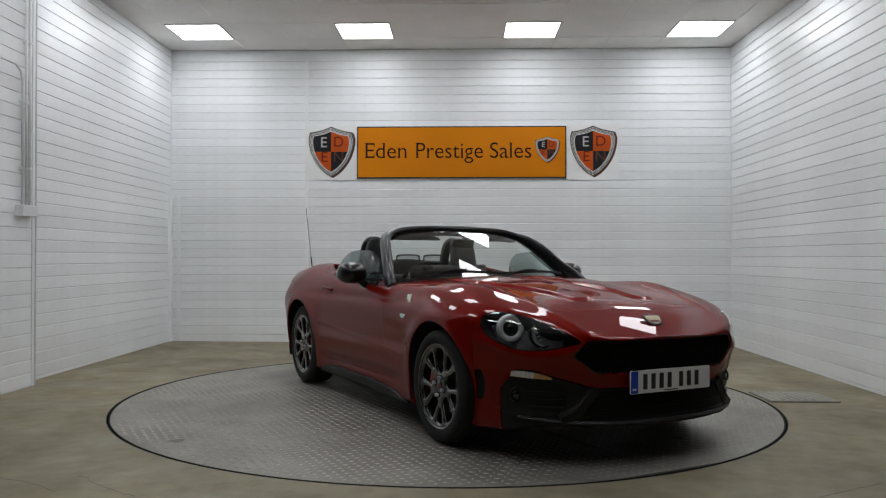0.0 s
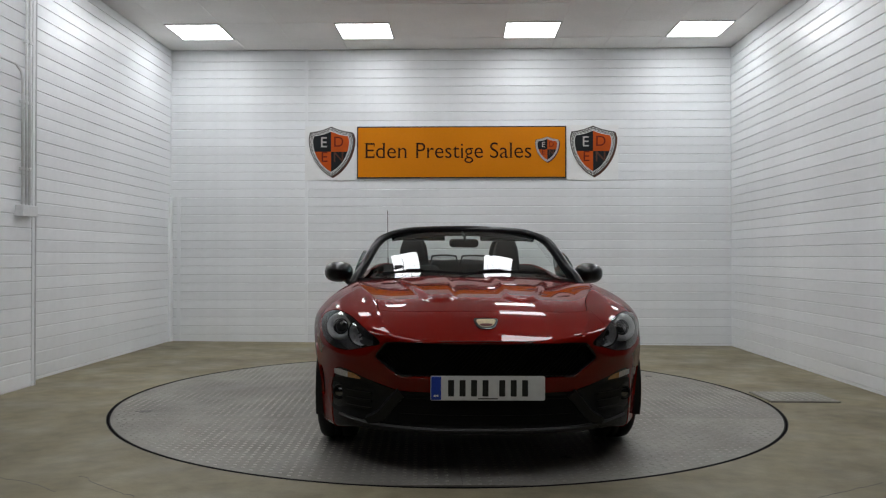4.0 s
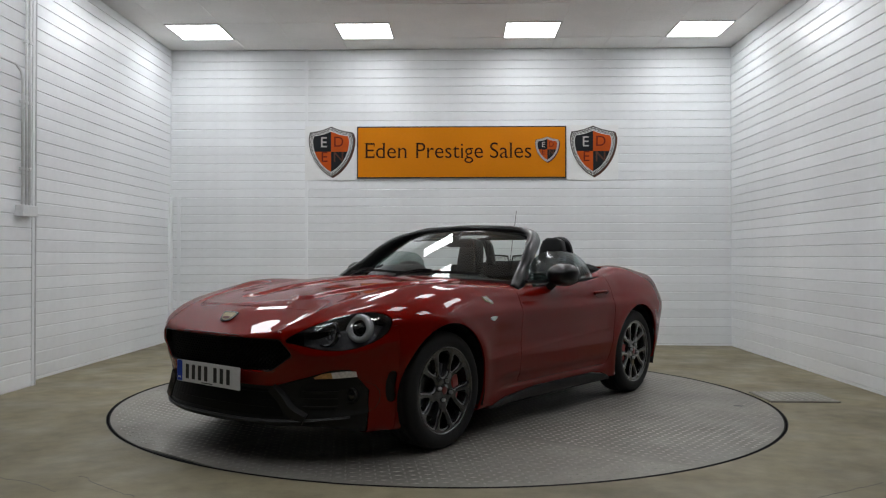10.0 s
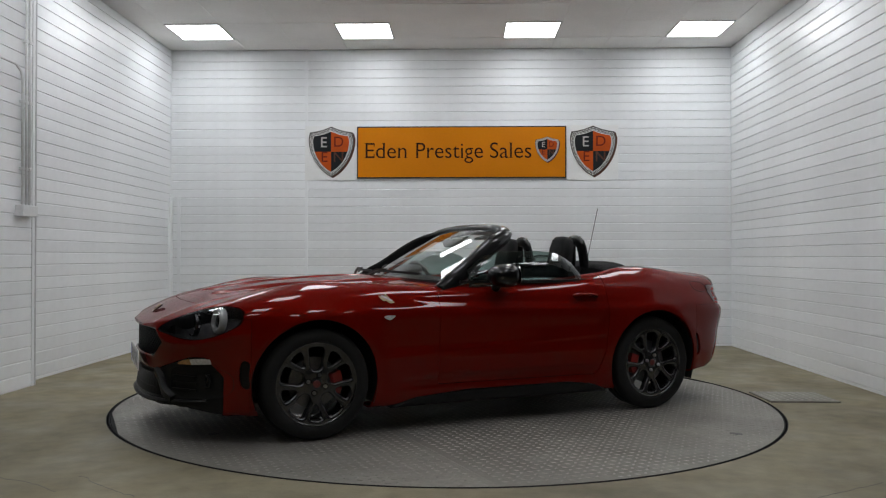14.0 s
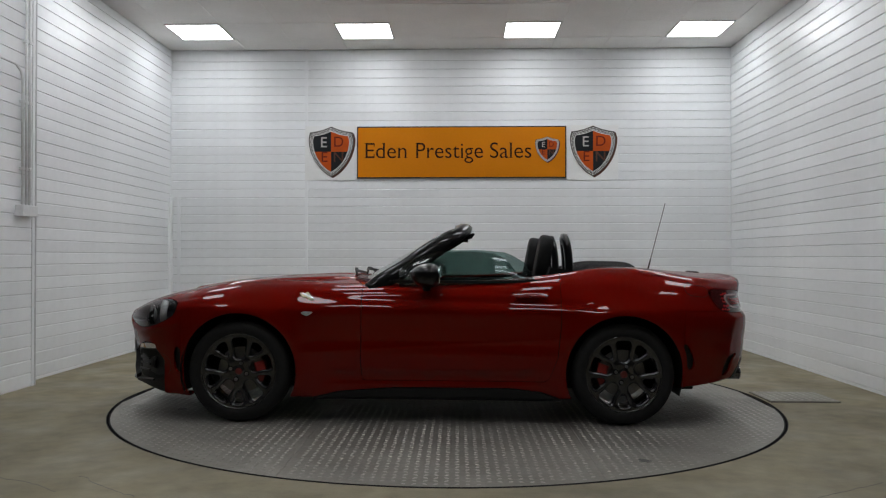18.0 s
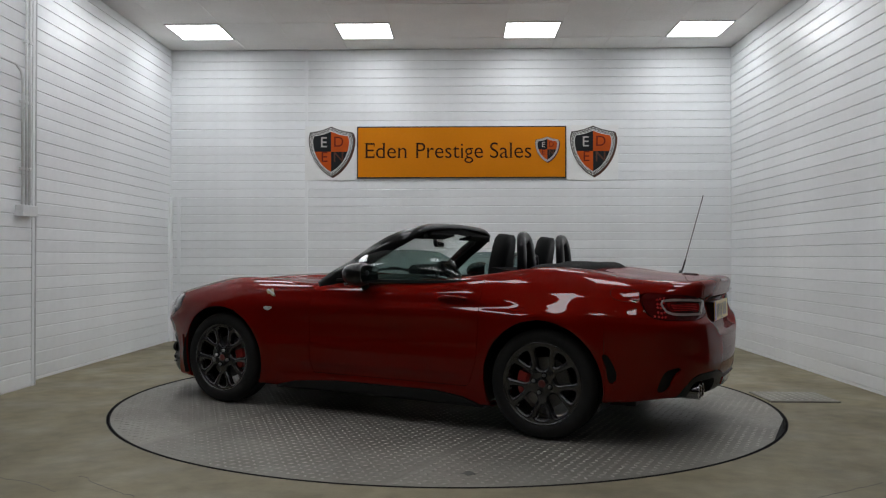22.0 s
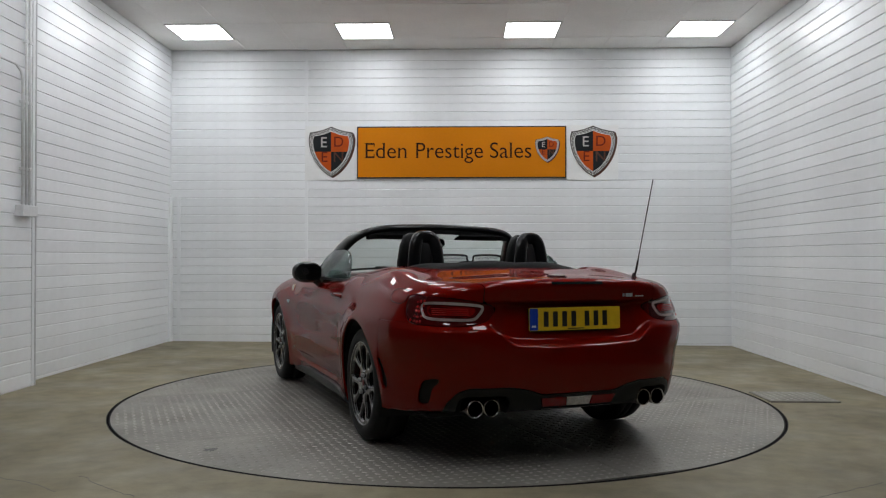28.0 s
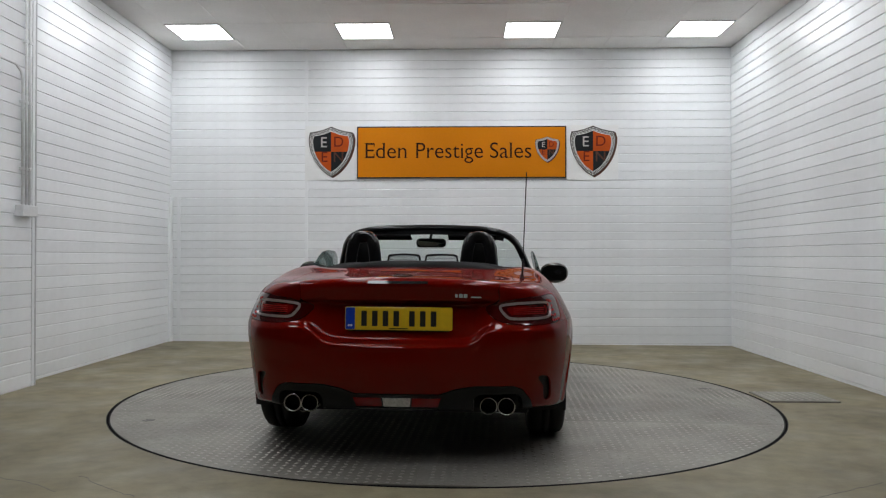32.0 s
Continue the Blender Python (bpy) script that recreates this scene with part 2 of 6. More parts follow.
def text_mesh(words, size, depth=0.0, align="CENTER", squeeze=1.0, bold=0.0):
    cu = bpy.data.curves.new("text", "FONT")
    cu.offset = bold
    cu.body, cu.size, cu.extrude, cu.align_x = words, size, depth, align
    ob = bpy.data.objects.new("text", cu)
    scene.collection.objects.link(ob)
    me = bpy.data.meshes.new_from_object(ob.evaluated_get(bpy.context.evaluated_depsgraph_get()))
    bpy.data.objects.remove(ob)
    bpy.data.curves.remove(cu)
    me.transform(Matrix.Diagonal((squeeze, 1, 1, 1)))
    me.materials.clear()
    return me
# ---------------------------------------------------------------- the room
XL, XR, YB, YF, ZC = -3.408, 3.138, 9.205, -4.6, 3.434
DARK_Y = 5.0                          # nearer than this, out of view, dark linings are added to darken the car's reflections
STEP_Y, STEP_X = 6.0, -3.28          # the nearer part of one side wall stands proud


def board_mesh(length, height=0.1):
    """One cladding board along x, its face towards -y, with eased long edges."""
    d, e, g = 0.010, 0.002, 0.0021
    # the upper edge slopes back and catches the light; the lower edge is square
    sec = [(0, g), (-d + 0.001, g), (-d, g + e), (-d, height - 0.010), (-d + 0.005, height - g), (0, height - g)]
    verts = [(x, y, z) for x in (0, length) for y, z in sec]
    n = len(sec)
    faces = [(i, i + 1, n + i + 1, n + i) for i in range(n - 1)]
    faces += [tuple(range(n))[::-1], tuple(n + i for i in range(n))]
    me = bpy.data.meshes.new("board")
    me.from_pydata(verts, [], faces)
    me.validate()
    bm = bmesh.new()
    bm.from_mesh(me)
    bmesh.ops.recalc_face_normals(bm, faces=bm.faces[:])
    bm.to_mesh(me)
    bm.free()
    me.materials.append(CLADDING)
    return me


def clad(wall, origin, turn, length, low, high, offset):
    """Horizontal cladding boards on a wall: origin at the start, turned about z."""
    me = board_mesh(length)
    k = math.floor((low - offset) / 0.1)
    z = offset + 0.1 * k
    while z < high - 0.001:
        ob = new("board", me)
        ob.parent = wall
        top = z + 0.1 if z + 0.15 < high else high
        ob.matrix_basis = pose(origin[0], origin[1], z, 0, 0, turn) @ Matrix.Diagonal((1, 1, (top - z) / 0.1, 1))
        z = top


def room():
    m = FLOOR
    # floor: one sheet with a round pit for the turntable
    n = 144
    verts, faces = [], []
    ring = TABLE_R + 0.014
    corners = (XL - 0.3, XR + 0.3, YF - 0.3, YB + 0.4)
    for k in range(n):
        a = 2 * math.pi * k / n
        c, s = math.cos(a), math.sin(a)
        verts.append((TABLE[0] + ring * c, TABLE[1] + ring * s, 0))
        t = min(((corners[1] if c > 0 else corners[0]) - TABLE[0]) / c if abs(c) > 1e-6 else 1e9,
                ((corners[3] if s > 0 else corners[2]) - TABLE[1]) / s if abs(s) > 1e-6 else 1e9)
        verts.append((TABLE[0] + t * c, TABLE[1] + t * s, 0))
        verts.append((TABLE[0] + ring * c, TABLE[1] + ring * s, -0.12))
    for k in range(n):
        j = (k + 1) % n
        faces.append((3 * k, 3 * k + 1, 3 * j + 1, 3 * j))
        faces.append((3 * k + 2, 3 * k, 3 * j, 3 * j + 2))
    faces.append(tuple(3 * k + 2 for k in range(n)))
    me = bpy.data.meshes.new("floor")
    me.from_pydata(verts, [], faces)
    floor = part("floor", me, [CONCRETE, DARK_GAP])
    for f in me.polygons:
        if me.vertices[f.vertices[0]].co.z < -0.05:
            f.material_index = 1
    floor.matrix_basis = m
    tagged(floor, "worn beige painted concrete floor with faint stains", "floor", kind="structure")
    # pit edge takes the gap's dark colour to deepen the shaded ring
    kerb = part("pit_edge", lathe([(TABLE_R + 0.012, -0.1), (TABLE_R + 0.012, 0.001), (TABLE_R + 0.016, 0.001), (TABLE_R + 0.016, -0.1)], 144), DARK_GAP, floor,
                "thin steel edge round the turntable pit, dark with the gap's shade")
    kerb.matrix_basis = pose(TABLE[0], TABLE[1], 0, 90)

    # fine cracks in the concrete
    rng = random.Random(12)
    for points in (((-1.99, 3.56), (-1.78, 3.46), (-1.62, 3.34)), ((-1.64, 3.59), (-1.40, 3.38), (-1.27, 3.28)), ((1.98, 3.56), (1.76, 3.43), (1.60, 3.34))):
        line = smooth_path([(x, y, 0.0008) for x, y in points], 6)
        line = [q + Vector((rng.uniform(-0.01, 0.01), rng.uniform(-0.01, 0.01), 0)) for q in line]
        part("crack", sweep(line, [(-0.0012, -0.0006), (-0.0012, 0.0002), (0.0012, 0.0002), (0.0012, -0.0006)]), OIL, floor, "fine dark crack in the concrete")

    def wall(name, bm, label):
        return tagged(part(name, bm, GROOVE), label, "wall", kind="structure")

    lo = -0.12
    w = wall("wall_north", box(XL - 0.2, XR + 0.2, YB, YB + 0.2, lo, ZC + 0.2), "white wall clad in horizontal plastic boards behind the car")
    split = -1.80
    clad(w, (XL, YB), 0, split - XL - 0.012, lo, ZC, 0.0)
    clad(w, (split + 0.012, YB), 0, XR - split - 0.012, lo, ZC, 0.0)
    part("joint_strip", box(split - 0.017, split + 0.017, YB - 0.016, YB - 0.001, lo, ZC, 0.003), CLADDING, w, "narrow white joint strip")
    w = wall("wall_east", box(XR, XR + 0.2, YF, YB, lo, ZC + 0.2), "white side wall clad in horizontal plastic boards")
    clad(w, (XR, YB), -90, YB - DARK_Y, lo, ZC, 0.005)
    # unseen lining, added so that the paint mirrors a dark room
    part("unlit_lining", box(XR - 0.012, XR - 0.001, YF, DARK_Y - 0.004, lo, ZC), BACK_DARK, w, "unseen dark lining added to darken reflections in the car")
    w = wall("wall_west", box(XL - 0.2, XL, STEP_Y, YB, lo, ZC + 0.2), "white side wall clad in horizontal plastic boards")
    clad(w, (XL, STEP_Y), 90, YB - STEP_Y, lo, ZC, 0.045)
    # boxed corner casing, lower half only
    part("corner_casing", box(XL + 0.005, XL + 0.035, YB - 0.09, YB - 0.013, lo, 1.70, 0.004), CLADDING, w, "white plastic corner casing")
    part("corner_casing", box(XL + 0.085, XL + 0.125, YB - 0.022, YB - 0.013, lo, 1.70, 0.003), CLADDING, w, "white plastic corner casing")
    w = wall("wall_west_near", box(XL - 0.2, STEP_X, YF, STEP_Y, lo, ZC + 0.2), "proud section of white boarded side wall")
    clad(w, (STEP_X, DARK_Y), 90, STEP_Y - DARK_Y - 0.05, lo, ZC, 0.025)
    part("unlit_lining", box(STEP_X + 0.001, STEP_X + 0.012, YF, DARK_Y - 0.004, lo, ZC), BACK_DARK, w, "unseen dark lining added to darken reflections in the car")
    part("edge_trim", box(STEP_X - 0.006, STEP_X + 0.016, STEP_Y - 0.048, STEP_Y + 0.004, lo, ZC, 0.003), CLADDING, w, "white vertical corner trim")
    part("edge_shadow_seal", box(STEP_X + 0.012, STEP_X + 0.018, STEP_Y - 0.012, STEP_Y + 0.006, lo, ZC), GROOVE, w, "thin grey strip along the trim's edge")
    # unseen end wall, made dark for the sake of the car's reflections
    w = tagged(part("wall_south", box(XL - 0.2, XR + 0.2, YF - 0.2, YF, lo, ZC + 0.2), BACK_DARK), "unseen dark end wall added to darken reflections in the car", "wall", kind="structure")
    # ceiling: lay-in tiles and bars in one mesh
    pitch, gap = 0.5943, 0.004
    x0, y0 = -2.805 - pitch / 2, 8.144
    bm = box(XL - 0.2, XR + 0.2, YF - 0.2, YB + 0.2, ZC + 0.008, ZC + 0.23)
    i0, i1 = math.floor((XL - x0) / pitch), math.ceil((XR - x0) / pitch)
    j0, j1 = math.floor((YF - y0) / pitch), math.ceil((YB - y0) / pitch)
    rng = random.Random(4)
    for i in range(i0, i1):
        for j in range(j0, j1):
            ax, bx = max(XL, x0 + i * pitch + gap / 2), min(XR, x0 + (i + 1) * pitch - gap / 2)
            ay, by = max(YF, y0 + j * pitch + gap / 2), min(YB, y0 + (j + 1) * pitch - gap / 2)
            if bx - ax < 0.02 or by - ay < 0.02:
                continue
            dz = rng.uniform(0, 0.004)
            vs = [bm.verts.new(p) for p in ((ax, ay, ZC + dz), (ax, by, ZC + dz), (bx, by, ZC + dz), (bx, ay, ZC + dz))]
            us = [bm.verts.new((v.co.x, v.co.y, ZC + 0.008)) for v in vs]
            bm.faces.new(vs)
            for a in range(4):
                bm.faces.new((vs[a], us[a], us[(a + 1) % 4], vs[(a + 1) % 4]))
    ceiling = part("ceiling", bm, CEILING)
    tagged(ceiling, "off-white suspended ceiling of square lay-in tiles", "ceiling", kind="structure")
    return pitch, x0, y0


def light_panel():
    """A recessed square panel: thin frame and lit diffuser, hanging just under the tiles."""
    root = empty("ceiling_light")
    s = 0.276
    bm = bmesh.new()
    for x0, x1, y0, y1 in ((-s - 0.014, s + 0.014, -s - 0.014, -s), (-s - 0.014, s + 0.014, s, s + 0.014), (-s - 0.014, -s, -s, s), (s, s + 0.014, -s, s)):
        box(x0, x1, y0, y1, -0.008, 0.004, bm=bm)
    part("frame", bm, CEILING_BAR, root, "thin white metal frame")
    part("diffuser", box(-s, s, -s, s, -0.005, 0.003), PANEL_LIGHT, root, "bright white lit diffuser")
    tagged(root, "lit square white LED panel recessed in the ceiling", "ceiling light", "ceiling light panels")
    return root


def lights():
    first = light_panel()
    first.matrix_basis = pose(-2.805, 8.441, ZC)
    for row, y in enumerate([8.441 - 1.783 * k for k in range(5)]):
        # fifth row: two unseen panels added to brighten the deck before the car
        for k in (range(4) if row < 4 else (1, 2)):
            if row or k:
                copy_thing(first, pose(-2.805 + 1.783 * k, y, ZC))


def shield_outline(w, h, n=10):
    """Heater shield with a shallow peaked top, centred."""
    pts = []
    for k in range(n + 1):                       # side down to the point
        t = k / n
        pts.append((w / 2 * (1 - t ** 2.1) ** 0.8 if t < 1 else 0.0, h * (0.28 - 0.78 * t)))
    right = [(0.0, h * 0.5), (w * 0.2, h * 0.43), (w * 0.36, h * 0.40), (w * 0.47, h * 0.385), (w * 0.48, h * 0.34)] + pts
    left = [(-x, z) for x, z in right[::-1] if x > 1e-6]
    return right + left


def clip_quadrant(outline, sx, sz, z0):
    bm = slab(outline, 0.004)
    for co, no in (((0, 0, 0), (-sx, 0, 0)), ((0, z0, 0), (0, -sz, 0))):
        g = bm.verts[:] + bm.edges[:] + bm.faces[:]
        bmesh.ops.bisect_plane(bm, geom=g, plane_co=co, plane_no=no, clear_outer=True)
    return bm


def shield(parent_m, w, h, name, label, pale):
    root = empty(name, parent_m)
    # flat brown copy of the outline, shifted: the shield's shadow put into colour
    part("printed_shadow", moved(slab(shield_outline(w, h), 0.0006), pose(0.035 * w, -0.02 * h, 0.0)), FAINT_INK, root, "soft brown printed shadow")
    bm = slab(shield_outline(w, h), 0.010, 0.002)
    part("backplate", bm, SHIELD_GREY, root)
    bm = slab(shield_outline(w * 0.97, h * 0.97), 0.003)
    part("border", moved(bm, pose(0, 0, 0.0095)), PALE_BORDER if pale else SHIELD_GREY, root, "chequered border")
    if not pale:
        # chequered border: small dark diamonds along the rim
        bm = bmesh.new()
        out = shield_outline(w * 0.90, h * 0.90, 14)
        for i in range(len(out)):
            a, b = Vector(out[i]), Vector(out[(i + 1) % len(out)])
            steps = max(1, round((b - a).length / 0.018))
            for k in range(steps):
                c = a.lerp(b, (k + 0.5) / steps)
                nrm = Vector((c.x, c.y * 0.8)).normalized()
                for off in (-0.009, 0.009):
                    q = c + nrm * off
                    r = 0.0075
                    bm.faces.new([bm.verts.new((q.x + dx * r, q.y + dy * r, 0.0138)) for dx, dy in ((1, 0), (0, 1), (-1, 0), (0, -1))])
        part("chequer", bm, SHIELD_LIGHT, root, "white chequer marks on the rim")
        bm = slab(shield_outline(w * 0.83, h * 0.83), 0.003)
        part("inner_rim", moved(bm, pose(0, 0, 0.0125)), SHIELD_LIGHT, root, "thin pale inner rim")
    inner = shield_outline(w * 0.80, h * 0.80)
    for sx, sz, mat in ((-1, 1, SHIELD_BLACK), (1, 1, SHIELD_ORANGE), (-1, -1, SHIELD_ORANGE), (1, -1, SHIELD_BLACK)):
        part("quarter", moved(clip_quadrant(inner, sx, sz, 0.0), pose(0, 0, 0.0135)), mat, root)
    for ch, x, z, mat in (("E", -0.165, 0.09, PALE_BORDER), ("D", 0.165, 0.10, RUST_INK), ("E", -0.15, -0.20, RUST_INK), ("N", 0.165, -0.20, FAINT_INK)):
        me = text_mesh(ch, h * 0.29, 0.0008, bold=0.0008 * h)
        ob = part("letter", me, mat, root)
        ob.matrix_basis = pose(x * w, z * h, 0.0185)
    tagged(root, label, "sign")
    return root


# stems of each letter: (place across the letter, b: foot, t: head), heads at the letter's own height
STEMS = {"E": ((0.10, "b"), (0.10, "t")), "d": ((0.90, "b"), (0.84, "t")), "e": (), "n": ((0.10, "b"), (0.90, "b"), (0.04, "t")), "P": ((0.10, "b"), (0.08, "t")),
         "r": ((0.14, "b"), (0.06, "t")), "s": (), "t": (), "i": ((0.5, "b"),), "g": (), "S": (), "a": ((0.92, "b"),), "l": ((0.5, "b"), (0.3, "t"))}


def serif_word(word, size):
    """A word whose stems end in thin serifs."""
    bm = bmesh.new()
    for k, ch in enumerate(word):
        one = text_mesh(ch, size, align="LEFT", bold=-0.0012)
        upto = text_mesh(word[:k + 1], size, align="LEFT")
        xs, ys = [v.co.x for v in one.vertices], [v.co.y for v in one.vertices]
        shift = max(v.co.x for v in upto.vertices) - max(xs)
        one.transform(Matrix.Translation((shift, 0, 0)))
        bm.from_mesh(one)
        for at, end in STEMS[ch]:
            x = shift + min(xs) + at * (max(xs) - min(xs))
            y = (min(ys) if end == "b" else max(ys) - size * 0.022)
            wide = size * (0.085 if ch not in "E" else 0.10)
            vs = [bm.verts.new((x + dx * wide, y + dy * size * 0.022, 0.0003)) for dx, dy in ((-1, 0), (1, 0), (0.7, 1), (-0.7, 1))]
            bm.faces.new(vs)
        if ch == "E":                       # upright tips of the arms
            for y0, y1 in ((max(ys) - 0.16 * size, max(ys)), (min(ys), min(ys) + 0.17 * size)):
                x = shift + max(xs)
                bm.faces.new([bm.verts.new((x + dx * size * 0.02, y, 0.0003)) for dx, y in ((-1, y0), (1, y0), (1, y1), (-1, y1))])
        bpy.data.meshes.remove(one)
        bpy.data.meshes.remove(upto)
    me = bpy.data.meshes.new("word")
    bm.to_mesh(me)
    bm.free()
    return me


def signs():
    face = pose(0, YB - 0.014, 0, 90)        # sign plane: x to the right, y up, z towards the room
    board = empty("sign_board", face)
    x0, x1, z0, z1 = -1.206, 1.228, 1.92, 2.526
    cx, cz, w, h = (x0 + x1) / 2, (z0 + z1) / 2, x1 - x0, z1 - z0
    part("frame", moved(slab(round_rect(w, h, 0.004, 2), 0.022, 0.003), pose(cx, cz, 0)), INK, board, "thin black frame")
    part("face", moved(slab(round_rect(w - 0.03, h - 0.03, 0.003, 2), 0.004), pose(cx, cz, 0.02)), ORANGE, board, "flat orange face")
    for word, a, b in (("Eden", -1.12, -0.615), ("Prestige", -0.525, 0.262), ("Sales", 0.345, 0.823)):
        me = serif_word(word, 0.262)
        xs = [v.co.x for v in me.vertices]
        k = (b - a) / (max(xs) - min(xs))
        me.transform(Matrix.Diagonal((k, 1, 1, 1)))
        ob = part("lettering", me, BROWN_INK, board, "dark brown lettering")
        ob.matrix_basis = pose(a - min(xs) * k, 2.155, 0.0255)
    tagged(board, "orange wall sign with dark brown lettering and thin black frame", "sign")
    for a, b in ((-1.817, x0 - 0.004), (x1 + 0.004, 1.829)):
        p = part("backing_panel", moved(slab(round_rect(b - a, 0.635, 0.004, 2), 0.006, 0.001), pose((a + b) / 2, 2.217, 0)), PANEL_WHITE)
        p.matrix_basis = face
        tagged(p, "flat white panel behind a shield emblem on the wall", "panel", "shield panels")
    for x in (-1.508, 1.536):
        shield(face @ pose(x, 2.232, 0.0065), 0.53, 0.59, "shield_sign", "black and orange quartered shield emblem with chequered rim", False)
    shield(face @ pose(1.006, 2.25, 0.0245), 0.28, 0.30, "small_shield_sign", "small quartered shield emblem on the orange sign", True)


def conduits():
    """White cable pipes and a trunking box on the proud section of the side wall."""
    x = STEP_X + 0.03
    base = pose(x, 0, 0)
    for y, z0, z1, r in ((5.835, 1.38, ZC, 0.009), (5.88, 1.38, ZC, 0.011), (5.785, 1.38, 2.40, 0.010)):
        root = empty("conduit", base @ pose(0, y, 0))
        pts = [(0, 0, z0), (0, 0, (z0 + z1) / 2), (0, 0, z1)]
        if z1 < ZC:
            pts = [(0, 0, z0), (0, 0, z1 - 0.08), (0, -0.02, z1 - 0.02), (0, -0.09, z1 + 0.02), (0, -0.5, z1 + 0.02), (0, -3.0, z1 + 0.02)]
        part("pipe", sweep(pts, disc_section(r, 10), up=(1, 0, 0)), CONDUIT, root, smooth=True)
        for z in (1.66, 2.16, 2.62):
            if z < z1 - 0.05:
                part("clip", box(-0.03, r + 0.003, -r - 0.006, r + 0.006, z - 0.012, z + 0.012, 0.003), CONDUIT, root)
        tagged(root, "white plastic cable conduit fixed to the boarded wall", "conduit", "conduits")
    b = part("trunking_box", box(-0.03, 0.045, 5.725, 5.925, 1.305, 1.39, 0.006), CONDUIT)
    b.matrix_basis = base
    tagged(b, "white plastic trunking box below the conduits", "junction box")


def tread_field(inside, pitch, x0, x1, y0, y1, angle, z):
    """Raised lozenges in alternating directions where inside(x, y) holds."""
    verts, faces = [], []
    ca, sa = math.cos(angle), math.sin(angle)
    la, lb, hh = pitch * 0.35, pitch * 0.19, 0.0020
    for i in range(int((x1 - x0) / pitch) + 1):
        for j in range(int((y1 - y0) / pitch) + 1):
            px, py = x0 + (i + 0.5) * pitch, y0 + (j + 0.5) * pitch
            qx, qy = ca * px - sa * py, sa * px + ca * py
            if not inside(qx, qy):
                continue
            a = angle + (math.pi / 4 if (i + j) % 2 else -math.pi / 4)
            c, s = math.cos(a), math.sin(a)
            n = len(verts)
            for u, v, h in ((-la, 0, 0), (0, -lb, 0), (la, 0, 0), (0, lb, 0), (-la * 0.65, 0, hh), (0, -lb * 0.6, hh), (la * 0.65, 0, hh), (0, lb * 0.6, hh)):
                verts.append((qx + c * u - s * v, qy + s * u + c * v, z + h))
            faces += [(n, n + 1, n + 5, n + 4), (n + 1, n + 2, n + 6, n + 5), (n + 2, n + 3, n + 7, n + 6), (n + 3, n, n + 4, n + 7), (n + 4, n + 5, n + 6, n + 7)]
    me = bpy.data.meshes.new("treads")
    me.from_pydata(verts, [], faces)
    return me


def turntable():
    root = empty("turntable")
    # rim is coloured near-black so the gap beside it reads as shaded
    part("rim", lathe([(TABLE_R - 0.006, -0.09), (TABLE_R - 0.006, 0.0), (TABLE_R, 0.0), (TABLE_R, -0.09)], 144), DARK_GAP, root, "steel rim coloured dark with the gap's shade").matrix_basis = pose(0, 0, 0, 90)
    part("deck", moved(slab([((TABLE_R - 0.012) * math.cos(2 * math.pi * k / 144), (TABLE_R - 0.012) * math.sin(2 * math.pi * k / 144)) for k in range(144)], 0.05), pose(0, 0, -0.056)),
         DARK_GAP, root)
    # chequer plates laid in strips, the middle ones turned
    edges_x = (-2.24, -0.75, 0.75, 2.24)
    rr = TABLE_R - 0.008
    for i in range(3):
        xa, xb = edges_x[i] + 0.0008, edges_x[i + 1] - 0.0008
        for ya, yb in ((-2.24, 0.0), (0.0, 2.24)):
            pts = []
            steps = 40
            for k in range(steps + 1):
                x = xa + (xb - xa) * k / steps
                y = math.sqrt(max(0.0, rr * rr - x * x))
                pts.append((x, y if yb > 0 else -y))
            inner = 0.0008 if yb > 0 else -0.0008
            outline = [p for p in pts if abs(p[1]) > 0.004]
            outline = outline + [(outline[-1][0], inner), (outline[0][0], inner)]
            bm = slab(outline, 0.006)
            plate = part("chequer_plate", moved(bm, pose(0, 0, -0.006)), STEEL, root, "worn grey steel chequer plate")
            sgn = 1 if yb > 0 else -1
            inside = lambda x, y, xa=xa, xb=xb, sgn=sgn: xa + 0.02 < x < xb - 0.02 and y * sgn > 0.02 and x * x + y * y < (rr - 0.03) ** 2
            ang = math.pi / 2 if i == 1 else 0.0
            me = tread_field(inside, 0.048, -2.3, 2.3, -2.3, 2.3, ang, 0.0)
            tr = part("treads", me, TREAD, plate, "raised tread bars")
            tr["kind"] = "stuff"
    rng = random.Random(8)
    for x, y, r in ((0.55, -1.95, 0.05), (-1.0, 1.75, 0.035), (1.72, 0.55, 0.03)):
        out = [(x + r * rng.uniform(0.5, 1.3) * math.cos(a), y + r * rng.uniform(0.5, 1.3) * math.sin(a)) for a in [2 * math.pi * k / 14 for k in range(14)]]
        part("oil_spot", moved(slab(out, 0.0008), pose(0, 0, 0.0012)), OIL, root, "small dark oil spot")
    tagged(root, "round steel chequer-plate turntable set flush in the floor", "turntable")
    return root


def cover_plate():
    root = part("floor_plate", box(2.3, 2.79, 5.53, 5.93, -0.002, 0.011, 0.002), STEEL)
    root.matrix_basis = FLOOR
    tr = part("treads", tread_field(lambda x, y: 2.32 < x < 2.77 and 5.55 < y < 5.91, 0.053, 2.2, 2.9, 5.4, 6.0, 0.0, 0.011), TREAD, root, "raised tread bars")
    tr["kind"] = "stuff"
    tagged(root, "small steel chequer plate on the floor beside the turntable", "floor plate")
